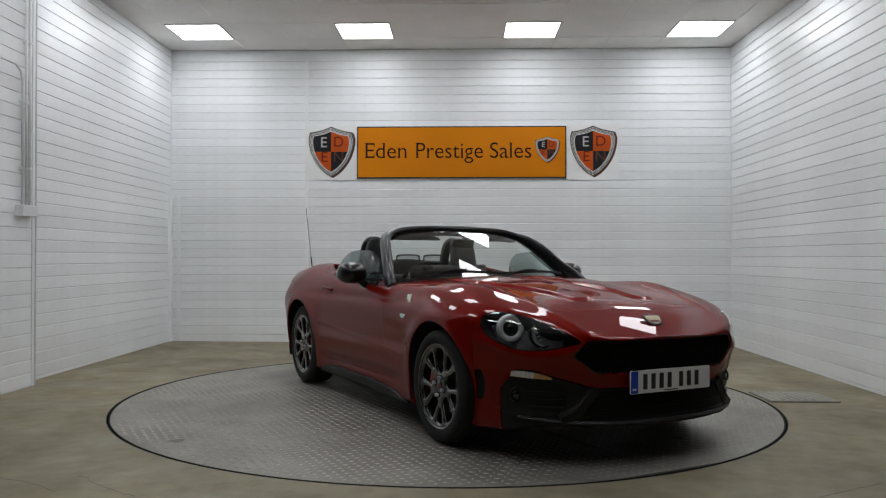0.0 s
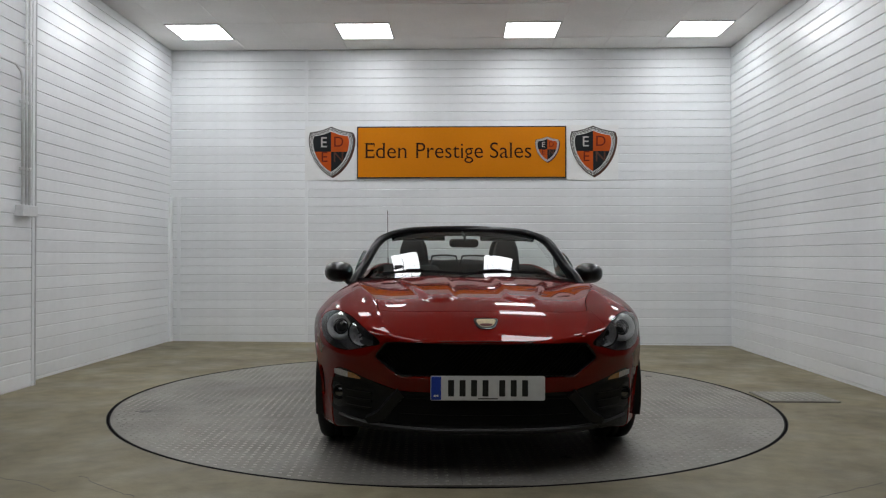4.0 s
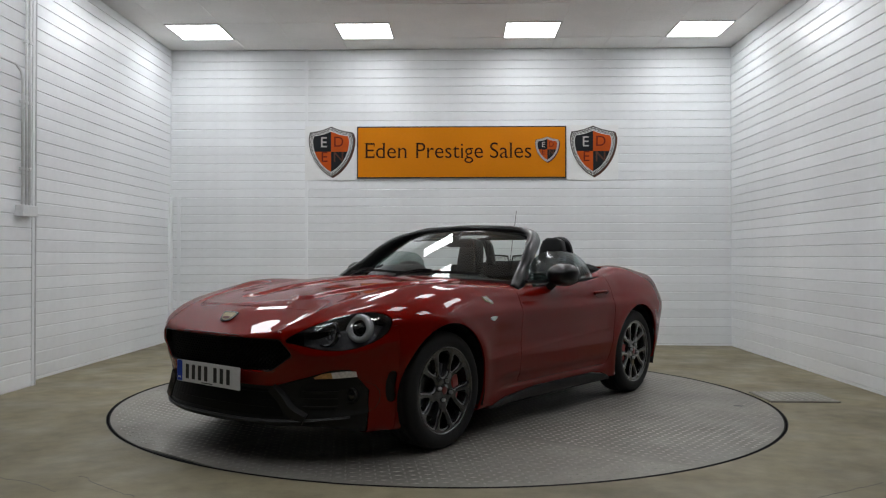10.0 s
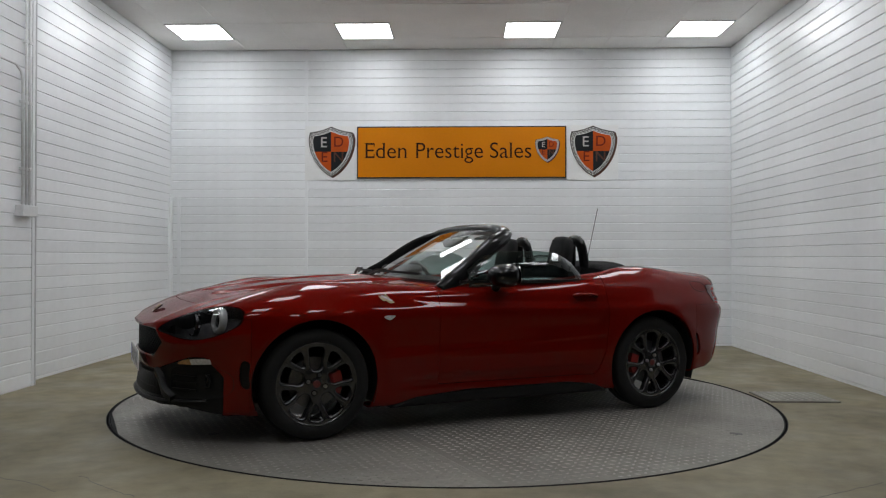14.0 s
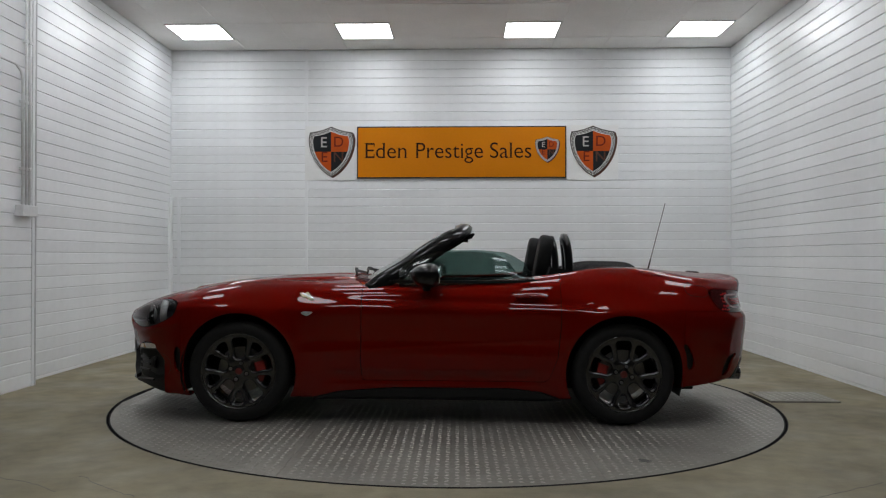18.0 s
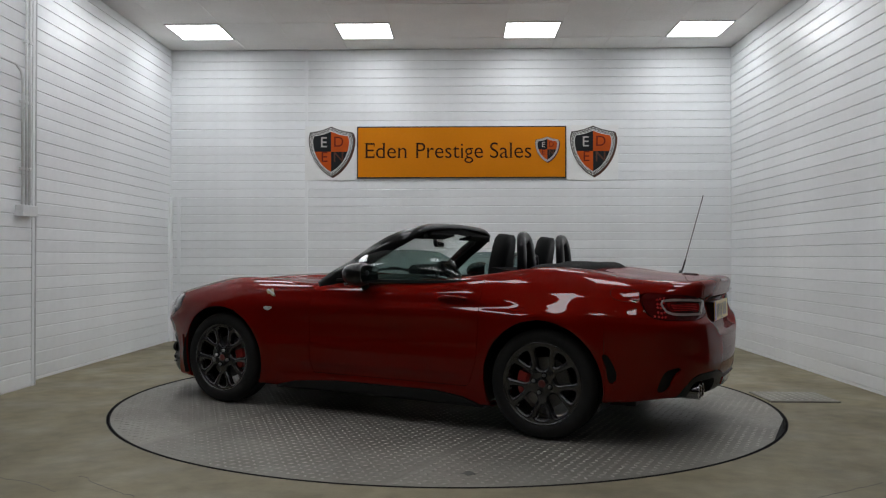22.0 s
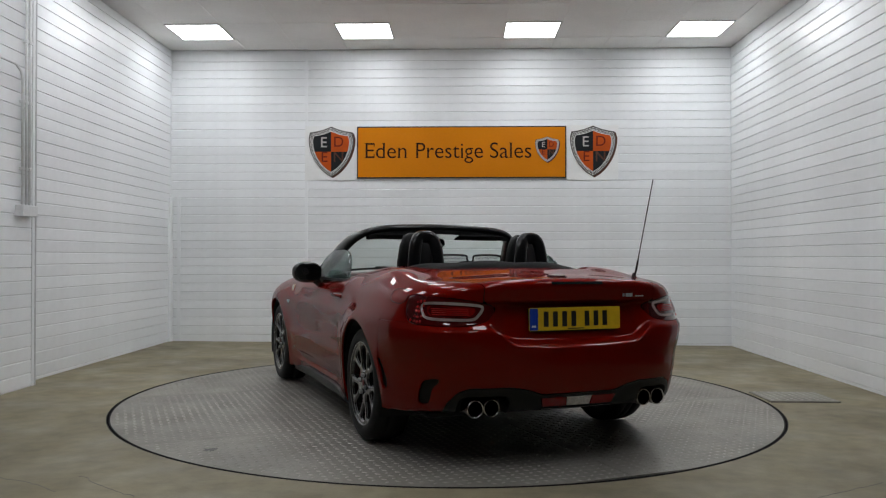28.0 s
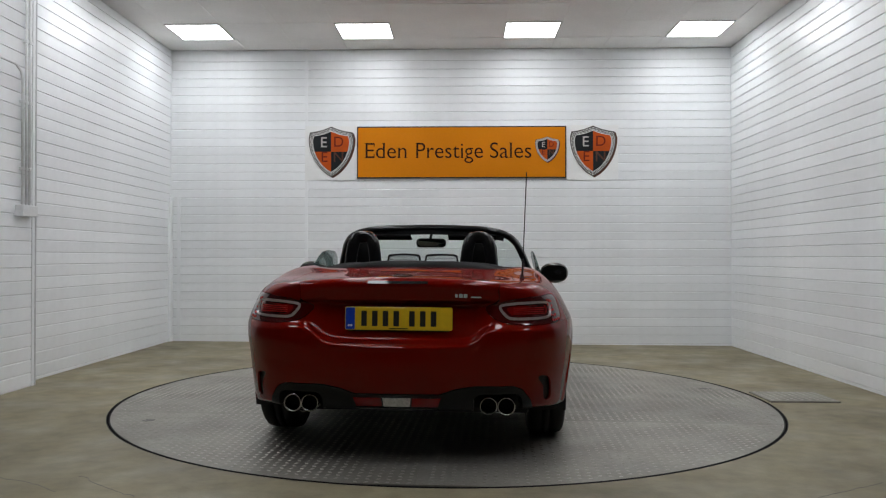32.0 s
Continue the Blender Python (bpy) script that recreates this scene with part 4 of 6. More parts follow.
def spoke_mesh():
    """One forked spoke, a fifth of the wheel's face: its fork's window and half a window on either side."""
    if SPOKE_MESH:
        return SPOKE_MESH[0]
    fork = rounded(mirrored([(0.116, 0.0), (0.126, 0.0125), (0.150, 0.023), (0.178, 0.032), (0.193, 0.028), (0.198, 0.0)]), 4)
    wide = rounded(mirrored([(0.073, 0.0), (0.079, 0.021), (0.098, 0.033), (0.130, 0.036), (0.165, 0.041), (0.188, 0.043), (0.198, 0.030), (0.201, 0.0)]), 4)
    turned = []
    for sgn in (1, -1):
        c, sn = math.cos(radians(36)), sgn * math.sin(radians(36))
        turned.append([(c * x - sn * y, sn * x + c * y) for x, y in wide])

    def distance(p):
        d = polygon_distance(fork, p[:, 0], p[:, 2])
        for w in turned:
            d = np.minimum(d, polygon_distance(w, p[:, 0], p[:, 2]))
        return d
    nr, na = 36, 32
    verts = [((0.030 + 0.190 * i / nr) * math.cos(radians(-36 + 72 * j / na)), 0.0, (0.030 + 0.190 * i / nr) * math.sin(radians(-36 + 72 * j / na)))
             for i in range(nr + 1) for j in range(na + 1)]
    faces = [(i * (na + 1) + j, i * (na + 1) + j + 1, (i + 1) * (na + 1) + j + 1, (i + 1) * (na + 1) + j) for i in range(nr) for j in range(na)]
    v, f = cut(np.array(verts), faces, distance(np.array(verts)), False)
    d = np.maximum(distance(v), 0)
    r = np.hypot(v[:, 0], v[:, 2])
    edge = 1 - np.clip(d / 0.011, 0, 1)
    v[:, 1] = np.interp(r, [0.03, 0.06, 0.10, 0.16, 0.205, 0.222], [0.0845, 0.0855, 0.083, 0.087, 0.091, 0.092]) - 0.009 * edge ** 2
    ang = np.abs(np.degrees(np.arctan2(v[:, 2], v[:, 0])))
    out, fs = [tuple(q) for q in v], [tuple(q) for q in f]
    count = {}
    for q in fs:
        for a in range(len(q)):
            i, j = q[a], q[(a + 1) % len(q)]
            count.setdefault((min(i, j), max(i, j)), []).append((i, j))
    place = {}
    for e in list(count.values()):
        if len(e) > 1:
            continue
        i, j = e[0]
        if min(ang[i], ang[j]) > 35.99 or max(r[i], r[j]) < 0.031 or min(r[i], r[j]) > 0.219:
            continue
        for q in (i, j):
            if q not in place:
                place[q] = len(out)
                x, y, z = out[q]
                out.append((x, y - 0.002, z))
                out.append((x, y - 0.032, z))
        fs.append((j, i, place[i], place[j]))
        fs.append((place[j], place[i], place[i] + 1, place[j] + 1))
    me = bpy.data.meshes.new("spoke")
    me.from_pydata(out, [], fs)
    bm = bmesh.new()
    bm.from_mesh(me)
    bmesh.ops.recalc_face_normals(bm, faces=bm.faces[:])
    if sum(q.normal.y for q in bm.faces) < 0:
        bmesh.ops.reverse_faces(bm, faces=bm.faces[:])
    bm.to_mesh(me)
    bm.free()
    me.polygons.foreach_set("use_smooth", [True] * len(me.polygons))
    SPOKE_MESH.append(me)
    return me


def wheel_assembly(car, x, y, side, steer=0.0):
    """Wheel with its axle along y; side 1 faces +y."""
    root = empty("wheel", pose(x, y, 0.306, 0, 0, 0 if side > 0 else 180), car)
    t = 0.1025
    part("tyre", lathe([(0.224, t - 0.012), (0.232, t - 0.002), (0.262, t + 0.003), (0.285, t - 0.004), (0.2985, t - 0.016), (0.304, t - 0.034), (0.306, t - 0.05),
                        (0.306, 0.026), (0.299, 0.025), (0.299, 0.017), (0.306, 0.016), (0.306, -0.016), (0.299, -0.017), (0.299, -0.025), (0.306, -0.026),
                        (0.306, -t + 0.05), (0.304, -t + 0.034), (0.2985, -t + 0.016), (0.262, -t), (0.224, -t + 0.012)], 64), RUBBER, root, "black low-profile tyre", smooth=True)
    part("rim", lathe([(0.231, 0.094), (0.227, 0.099), (0.221, 0.097), (0.216, 0.088), (0.208, 0.07), (0.200, 0.03), (0.196, -0.06), (0.215, -0.09), (0.225, -0.095),
                       (0.225, -0.085), (0.222, -0.08), (0.205, -0.055), (0.208, 0.03), (0.222, 0.07), (0.228, 0.085)], 64, True), ALLOY, root, "dark gunmetal alloy rim", smooth=True)
    for k in range(5):
        part("spoke", spoke_mesh(), ALLOY, root).matrix_basis = pose(0, 0, 0, 0, -(270 + 72 * k), 0)
    part("hub", lathe([(0.0, 0.088), (0.027, 0.088), (0.030, 0.0855), (0.038, 0.0845), (0.060, 0.079), (0.068, 0.06), (0.070, 0.0), (0.0, 0.0)], 40), ALLOY, root, smooth=True)
    part("centre_cap", lathe([(0.0, 0.0925), (0.015, 0.092), (0.021, 0.0895), (0.022, 0.084), (0.0, 0.084)], 28), RED_CAP, root, "small red centre cap", smooth=True)
    for k in range(4):
        a = radians(17 + 90 * k)
        part("bolt_seat", moved(lathe([(0.0, 0.0), (0.015, 0.0), (0.0165, 0.002), (0.0175, -0.004)], 20), pose(0.050 * math.cos(a), 0.0862, 0.050 * math.sin(a))), BLACK_MESH, root)
        part("wheel_bolt", moved(lathe([(0.0, 0.018), (0.007, 0.018), (0.0105, 0.013), (0.0105, 0.0), (0, 0)], 6), pose(0.050 * math.cos(a), 0.085, 0.050 * math.sin(a))), NUT_STEEL, root)
    part("brake_disc", lathe([(0.06, 0.028), (0.14, 0.028), (0.142, 0.02), (0.14, 0.006), (0.06, 0.006)], 48, True), DISC, root, "worn steel brake disc")
    front = x > 0
    a = math.pi
    cal = sweep([(0.125 * math.cos(b), 0.03, 0.125 * math.sin(b)) for b in [a + radians(d) for d in (-26, -13, 0, 13, 26)]], [(-0.03, -0.03), (-0.03, 0.03), (0.02, 0.034), (0.034, 0.02), (0.034, -0.03)], up=(0, 1, 0))
    ob = part("brake_caliper", cal, RED_CALIPER, root, "red brake caliper")
    # calipers sit towards the car's middle
    want = -1 if front else 1
    if side < 0:
        want = -want
    ob.matrix_basis = pose(0, 0, 0, 0, 0 if want < 0 else 180, 0)
    return root


def wheel_well(car, x, side):
    bm = bmesh.new()
    n = 20
    rows = []
    for k in range(n + 1):
        a = math.pi * (-0.12 + 1.24 * k / n)
        px, pz = x + (ARCH_R + 0.004) * math.cos(a), 0.312 + (ARCH_R + 0.004) * math.sin(a)
        rows.append([bm.verts.new((px, side * yy, pz)) for yy in (0.862, 0.845, 0.42)])
    hub = bm.verts.new((x, side * 0.42, 0.312))
    for k in range(n):
        for j in (1,):
            bm.faces.new((rows[k][j], rows[k + 1][j], rows[k + 1][j + 1], rows[k][j + 1]))
        bm.faces.new((rows[k][2], rows[k + 1][2], hub))
    part("wheel_well", bm, PLASTIC, car, "black inner wheel arch")


def number_plate(car, m, face_mat, label, name):
    root = empty(name, m, car)                     # x across, y up, z out
    part("plate", slab(round_rect(0.52, 0.111, 0.008), 0.004, 0.001), face_mat, root, label)
    part("band", moved(slab(round_rect(0.045, 0.105, 0.004), 0.0008), pose(-0.2345, 0, 0.004)), PLATE_BLUE, root, "blue band")
    for k in range(2):
        part("band_mark", moved(slab(round_rect(0.010, 0.010, 0.003), 0.0006), pose(-0.241 + 0.012 * k, -0.034, 0.0047)), PLATE_WHITE, root)
    # the characters stand as plain bars
    x = -0.187
    for k in range(7):
        part("bar", moved(slab(round_rect(0.027, 0.074, 0.003), 0.0006), pose(x + 0.02, 0, 0.0042)), INK, root)
        x += 0.052 if k != 3 else 0.076
    part("maker_bar", moved(slab(round_rect(0.09, 0.005, 0.001), 0.0006), pose(0.0, -0.0475, 0.0042)), INK, root)
    return root


def lattice(poly, x_of, pitch, r, mat_name):
    """Crossing thin bars inside a (y, z) outline, at depth x_of(y)."""
    ys = [q[0] for q in poly]
    zs = [q[1] for q in poly]
    bm = bmesh.new()

    def inside(y, z):
        return polygon_distance(poly, np.array([y]), np.array([z]))[0] < 0.004

    def bar(a, b):
        d = Vector((b[1] - a[1], b[2] - a[2], 0))
        if d.length < 1e-5:
            return
        nrm = Vector((-d.y, d.x, 0)).normalized() * r
        vs = [bm.verts.new((q[0] + dx, q[1] + s * nrm.x, q[2] + s * nrm.y)) for q in (a, b) for s in (-1, 1) for dx in (0, -0.008)]
        for f in ((0, 2, 6, 4), (0, 4, 5, 1), (2, 3, 7, 6)):
            bm.faces.new([vs[i] for i in f])
    hz = pitch * 0.5
    rows = int((max(zs) - min(zs)) / hz) + 1
    cols = int((max(ys) - min(ys)) / pitch) + 1
    for j in range(rows):
        for i in range(cols):
            y = min(ys) + (i + (0.5 if j % 2 else 0.0)) * pitch
            z = min(zs) + j * hz
            for dy in (-pitch / 2, pitch / 2):
                if inside(y, z) and inside(y + dy, z + hz):
                    bar((x_of(y), y, z), (x_of(y + dy), y + dy, z + hz))
    return bm


def surface_point(y, z, front=True):
    """Where the body's end face lies at (y, z)."""
    xs = np.linspace(1.0, 2.2, 41) * (1 if front else -1)
    for _ in range(3):
        p = np.stack([xs, np.full(41, y), np.full(41, z)], -1)
        k = max(1, int(np.argmax(body_field(p) > 0)))
        xs = np.linspace(xs[k - 1], xs[k], 41)
    return float(xs[20])


def on_skin(x, y, z, out=0.002):
    """A pose on the skin nearest the given point: z axis outwards, x axis level."""
    p = settle(np.array([[x, y, z]], float), 6)
    n = Vector(unit(gradient(p))[0])
    up = Vector((0, 0, 1)) if abs(n.z) < 0.9 else Vector((-1, 0, 0))
    ax = up.cross(n).normalized()
    ay = n.cross(ax)
    m = Matrix((ax, ay, n)).transposed().to_4x4()
    m.translation = Vector(p[0]) + n * out
    return m


def seat(car, y):
    root = empty("seat", pose(-0.42, y, 0.0), car)
    part("cushion", box(-0.05, 0.50, -0.24, 0.24, 0.24, 0.42, 0.05, 4), LEATHER, root, smooth=True)
    for s in (-1, 1):
        part("side_bolster", moved(box(-0.02, 0.45, -0.05, 0.05, 0.26, 0.47, 0.04, 4), pose(0, s * 0.22, 0)), LEATHER, root, smooth=True)
    back = box(-0.07, 0.07, -0.23, 0.23, 0.0, 0.52, 0.05, 4)
    part("backrest", moved(back, pose(-0.08, 0, 0.36, 0, -16)), LEATHER, root, "black leather backrest", smooth=True)
    for s in (-1, 1):
        part("back_bolster", moved(box(-0.05, 0.12, -0.055, 0.055, 0.05, 0.45, 0.045, 4), pose(-0.09, s * 0.2, 0.36, 0, -16)), LEATHER, root, smooth=True)
    out = [(-0.095, 0), (-0.105, 0.10), (-0.096, 0.21), (-0.076, 0.27), (-0.04, 0.293), (0.04, 0.293), (0.076, 0.27), (0.096, 0.21), (0.105, 0.10), (0.095, 0)]
    head = slab(out, 0.085, 0.028, 4)
    m = pose(-0.268, 0, 0.858, 0, -10) @ Matrix(((0, 0, 1, 0), (1, 0, 0, 0), (0, 1, 0, 0), (0, 0, 0, 1)))
    part("headrest", moved(head, m @ pose(0, 0, -0.0425)), LEATHER, root, "black rounded headrest", smooth=True)


def roll_hoop(car, y):
    root = empty("roll_hoop", pose(-0.875, y, 0.0), car)
    pts = smooth_path([(0.0, -0.086, 0.86), (0.0, -0.077, 0.98), (0.01, -0.063, 1.075), (0.02, -0.040, 1.115), (0.022, 0.0, 1.123), (0.02, 0.040, 1.115), (0.01, 0.063, 1.075),
                       (0.0, 0.077, 0.98), (0.0, 0.086, 0.86)], 6)
    sec = [(0.038 * math.copysign(abs(math.cos(a)) ** 0.7, math.cos(a)), 0.026 * math.copysign(abs(math.sin(a)) ** 0.7, math.sin(a))) for a in [2 * math.pi * k / 14 for k in range(14)]]
    part("hoop", sweep(pts, sec, up=(1, 0, 0)), GLOSS_BLACK, root, "gloss black roll hoop", smooth=True)


def build_car():
    car = empty("sports_car")
    tagged(car, "dark red open-top two-seat sports car with black windscreen frame, roof down", "car")
    body = empty("body", pose(CAR_SHIFT[0], CAR_SHIFT[1], 0), car)
    fill_shell(body)
    ends(body)
    cabin(body)
    wheels(car)
    return car


def fill_shell(body):
    skin = Shell(*body_grid())
    _, skin = skin.split(arch, 0.0)
    _, skin = skin.split(cockpit, 0.0)
    _, skin = skin.split(lambda p: np.maximum(polygon_distance(GRILLE, p[:, 1], p[:, 2]), 1.2 - p[:, 0]), 0.0)
    lamps, skin = skin.split(front_view(HEADLIGHT), 0.0018)
    tails, skin = skin.split(rear_view(TAILLIGHT), 0.002)
    vents, skin = skin.split(side_view(SIDE_VENT), 0.0)
    slots, skin = skin.split(side_view(REAR_SLOT), 0.0)
    marks, skin = skin.split(side_view(REAR_VENT), 0.0)
    nose_black, skin = skin.split(front_black)
    tail_black, skin = skin.split(rear_black)
    _, tail_black = tail_black.split(rear_view(EXHAUST_MOUTH), 0.0)
    skirts, skin = skin.split(sill)
    hood, skin = skin.split(bonnet)
    doors, skin = skin.split(door, 0.0018)
    lid, skin = skin.split(boot)
    fbump, skin = skin.split(front_bumper, 0.0009)
    rbump, skin = skin.split(rear_bumper, 0.0009)
    part("bonnet", hood.mesh("bonnet"), PAINT, body, "red bonnet with two raised bulges")
    part("boot_lid", lid.mesh("boot_lid"), PAINT, body, "red boot lid with upturned lip")
    part("front_bumper", fbump.mesh("front_bumper"), PAINT, body)
    part("rear_bumper", rbump.mesh("rear_bumper"), PAINT, body)
    part("lower_grille_surround", nose_black.mesh("lower_grille_surround", offset=-0.004), PLASTIC, body, "black plastic lower bumper")
    part("diffuser", tail_black.mesh("diffuser", offset=0.003, flange=0.06), PLASTIC, body, "black plastic rear diffuser")
    front, rear = skin.split(foremost, 0.0)
    for whole, name in ((front, "front_wing"), (rear, "rear_wing")):
        for one in whole.split(left_side, 0.0):
            part(name, one.mesh(name, flange=0.012), PAINT, body)
    for one in skirts.split(left_side, 0.0):
        part("side_skirt", one.mesh("side_skirt", offset=0.014, flange=0.03), PLASTIC, body, "black plastic side skirt")
    for one, s in zip(doors.split(left_side, 0.0), (1, -1)):
        d = part("door", one.mesh("door"), PAINT, body)
        door_fittings(d, s)
    for one, s in zip(lamps.split(left_side, 0.0), (1, -1)):
        headlight(body, one, s)
    for one, s in zip(tails.split(left_side, 0.0), (1, -1)):
        taillight(body, one, s)
    for group in (vents, slots, marks):
        for one in group.split(left_side, 0.0):
            part("vent", one.mesh("vent", offset=-0.016, flange=0.0), PLASTIC, body, "black recessed vent")
    # dark inner floor pan and bulkheads so that nothing shows through
    part("floor_pan", box(-1.62, 1.75, -0.64, 0.64, 0.19, 0.22, 0.01), PLASTIC, body, "dark underbody")
    part("front_bulkhead", box(0.46, 0.50, -0.70, 0.70, 0.2, 0.80, 0.01), PLASTIC, body)
    part("rear_bulkhead", box(-1.0, -0.96, -0.68, 0.68, 0.2, 0.86, 0.01), FABRIC, body)
    for x in (1.158, -1.150):
        for s in (1, -1):
            wheel_well(body, x, s)


def door_fittings(d, s):
    # handle in a shallow dish
    m = on_skin(-0.60, s * 0.83, 0.755, 0.0)
    part("handle_dish", moved(slab(rounded([(-0.075, 0), (-0.045, 0.026), (0.045, 0.026), (0.075, 0), (0.045, -0.030), (-0.045, -0.030)]), 0.0015, 0.001), m), PAINT, d)
    pts = [(-0.088, 0.002, 0.002), (-0.06, 0.006, 0.018), (0.0, 0.008, 0.024), (0.06, 0.006, 0.018), (0.088, 0.002, 0.002)]
    part("handle", moved(sweep(smooth_path(pts, 5), disc_section(0.015, 10, 0.7), up=(0, 1, 0)), m), PAINT, d, "red pull handle", smooth=True)
    # wound-up side glass
    n = 14
    bm = bmesh.new()
    rows = []
    for k in range(n + 1):
        x = 0.20 - 0.82 * k / n
        t = k / n
        top = float(np.interp(t, [0, 0.12, 0.3, 0.6, 0.8, 0.92, 1.0], [0.93, 1.0, 1.04, 1.045, 1.03, 0.98, 0.89]))
        rows.append([bm.verts.new((x, s * (0.775 - 0.30 * (z - 0.83)), z)) for z in (0.79, 0.79 + (top - 0.79) * 0.5, top)])
    for k in range(n):
        for j in range(2):
            bm.faces.new((rows[k][j], rows[k + 1][j], rows[k + 1][j + 1], rows[k][j + 1]))
    g = part("side_window", bm, SIDE_GLASS, d, "slightly tinted side glass", smooth=True)
    sol = g.modifiers.new("thickness", "SOLIDIFY")
    sol.thickness = 0.004
    part("window_seal", sweep([(0.26, s * 0.765, 0.853), (0.0, s * 0.775, 0.853), (-0.4, s * 0.775, 0.853), (-0.74, s * 0.755, 0.862)], [(-0.012, -0.01), (-0.012, 0.006), (0.012, 0.006), (0.012, -0.01)]),
         PLASTIC, d, "black window seal")
    # mirror
    mir = empty("door_mirror", pose(0.015, s * 0.785, 0.832), d)
    part("mirror_arm", sweep([(0.02, s * -0.02, -0.04), (0.01, s * 0.03, 0.0), (0.0, s * 0.07, 0.035)], disc_section(0.026, 10), up=(1, 0, 0)), PLASTIC, mir, smooth=True)
    bm = bmesh.new()
    bmesh.ops.create_uvsphere(bm, u_segments=24, v_segments=16, radius=1.0)
    for v in bm.verts:
        c = v.co
        x = 0.116 * c.x if c.x > 0 else 0.064 * c.x
        zz = 0.072 * math.copysign(abs(c.z) ** 0.85, c.z)
        yy = 0.100 * math.copysign(abs(c.y) ** 0.85, c.y)
        v.co = (x - 0.01, s * 0.100 + yy, 0.06 + zz)
    part("mirror_shell", bm, GLOSS_BLACK, mir, "gloss black mirror housing", smooth=True)
    me = slab(round_rect(0.168, 0.108, 0.04), 0.003)
    part("mirror_glass", moved(me, pose(-0.071, s * 0.100, 0.06, 0, 3, -s * 7) @ Matrix(((0, 0, -1, 0), (1, 0, 0, 0), (0, 1, 0, 0), (0, 0, 0, 1)))), MIRROR, mir, "mirror glass")


def headlight(body, lens, s):
    h = part("headlight", lens.mesh("headlight", offset=0.001, flange=0.01), LENS, body, "clear headlight lens with dark housing")
    part("housing", lens.mesh("housing", offset=-0.085, flange=0.0), LAMP_HOUSING, h, "dark inner housing")
    rim = lens.mesh("rim_wall", offset=-0.002, flange=0.09)
    bm = bmesh.new()
    bm.from_mesh(rim)
    bpy.data.meshes.remove(rim)
    bm.faces.ensure_lookup_table()
    bmesh.ops.delete(bm, geom=bm.faces[:len(lens.f)], context="FACES")
    part("housing_wall", bm, SATIN, h)
    aim = look((1.668, s * 0.704, 0.655), (0.66, s * 0.48, 0.56)) @ pose(0, 0, 0, 90)
    part("lamp_ring", moved(lathe([(0.040, -0.008), (0.043, 0.003), (0.055, 0.009), (0.066, 0.004), (0.070, -0.006), (0.068, -0.03), (0.040, -0.03)], 40, True), aim), LAMP_RING, h, "pale ring light", smooth=True)
    part("projector", moved(lathe([(0.0, 0.0), (0.016, -0.003), (0.026, -0.012), (0.031, -0.03), (0.0, -0.03)], 32), aim), GLOSS_BLACK, h, "dark projector lens", smooth=True)
    part("projector_bezel", moved(lathe([(0.031, -0.016), (0.040, -0.010), (0.041, -0.03), (0.031, -0.03)], 32, True), aim), SATIN, h, smooth=True)
    # faceted bowl beside the ring, with a rim and small silver blocks added as its sparkle
    aim2 = look((1.765, s * 0.588, 0.633), (0.8, s * 0.42, 0.56)) @ pose(0, 0, 0, 90)
    bowl = lathe([(0.064, 0.012), (0.058, 0.0), (0.046, -0.014), (0.030, -0.024), (0.014, -0.030), (0.0, -0.031)], 14)
    rng = random.Random(31)
    for v in bowl.verts:
        v.co += Vector([rng.uniform(-0.0035, 0.0035) for _ in range(3)])
    part("reflector", moved(bowl, aim2), SILVER, h, "faceted chrome reflector bowl", smooth=False)
    part("reflector_rim", moved(lathe([(0.062, 0.010), (0.064, 0.017), (0.069, 0.015), (0.070, -0.01), (0.064, -0.01)], 32, True), aim2), DARK_CHROME, h, smooth=True)
    part("bulb_shield", moved(lathe([(0.0, 0.008), (0.012, 0.006), (0.019, -0.004), (0.019, -0.028), (0.0, -0.028)], 16), aim2 @ pose(0.012, 0, -0.004)), DARK_CHROME, h, smooth=True)
    for k in range(22):
        a, r = k * 2.4, 0.018 + 0.0024 * k
        part("reflector_facet", moved(box(-0.009, 0.009, -0.004, 0.004, -0.005, 0.005, 0.001), aim2 @ pose(r * math.cos(a), -0.004 - 0.002 * (k % 3), r * math.sin(a), 20 * (k % 3) - 20, 33 * k, 25 * (k % 2))), SILVER, h)


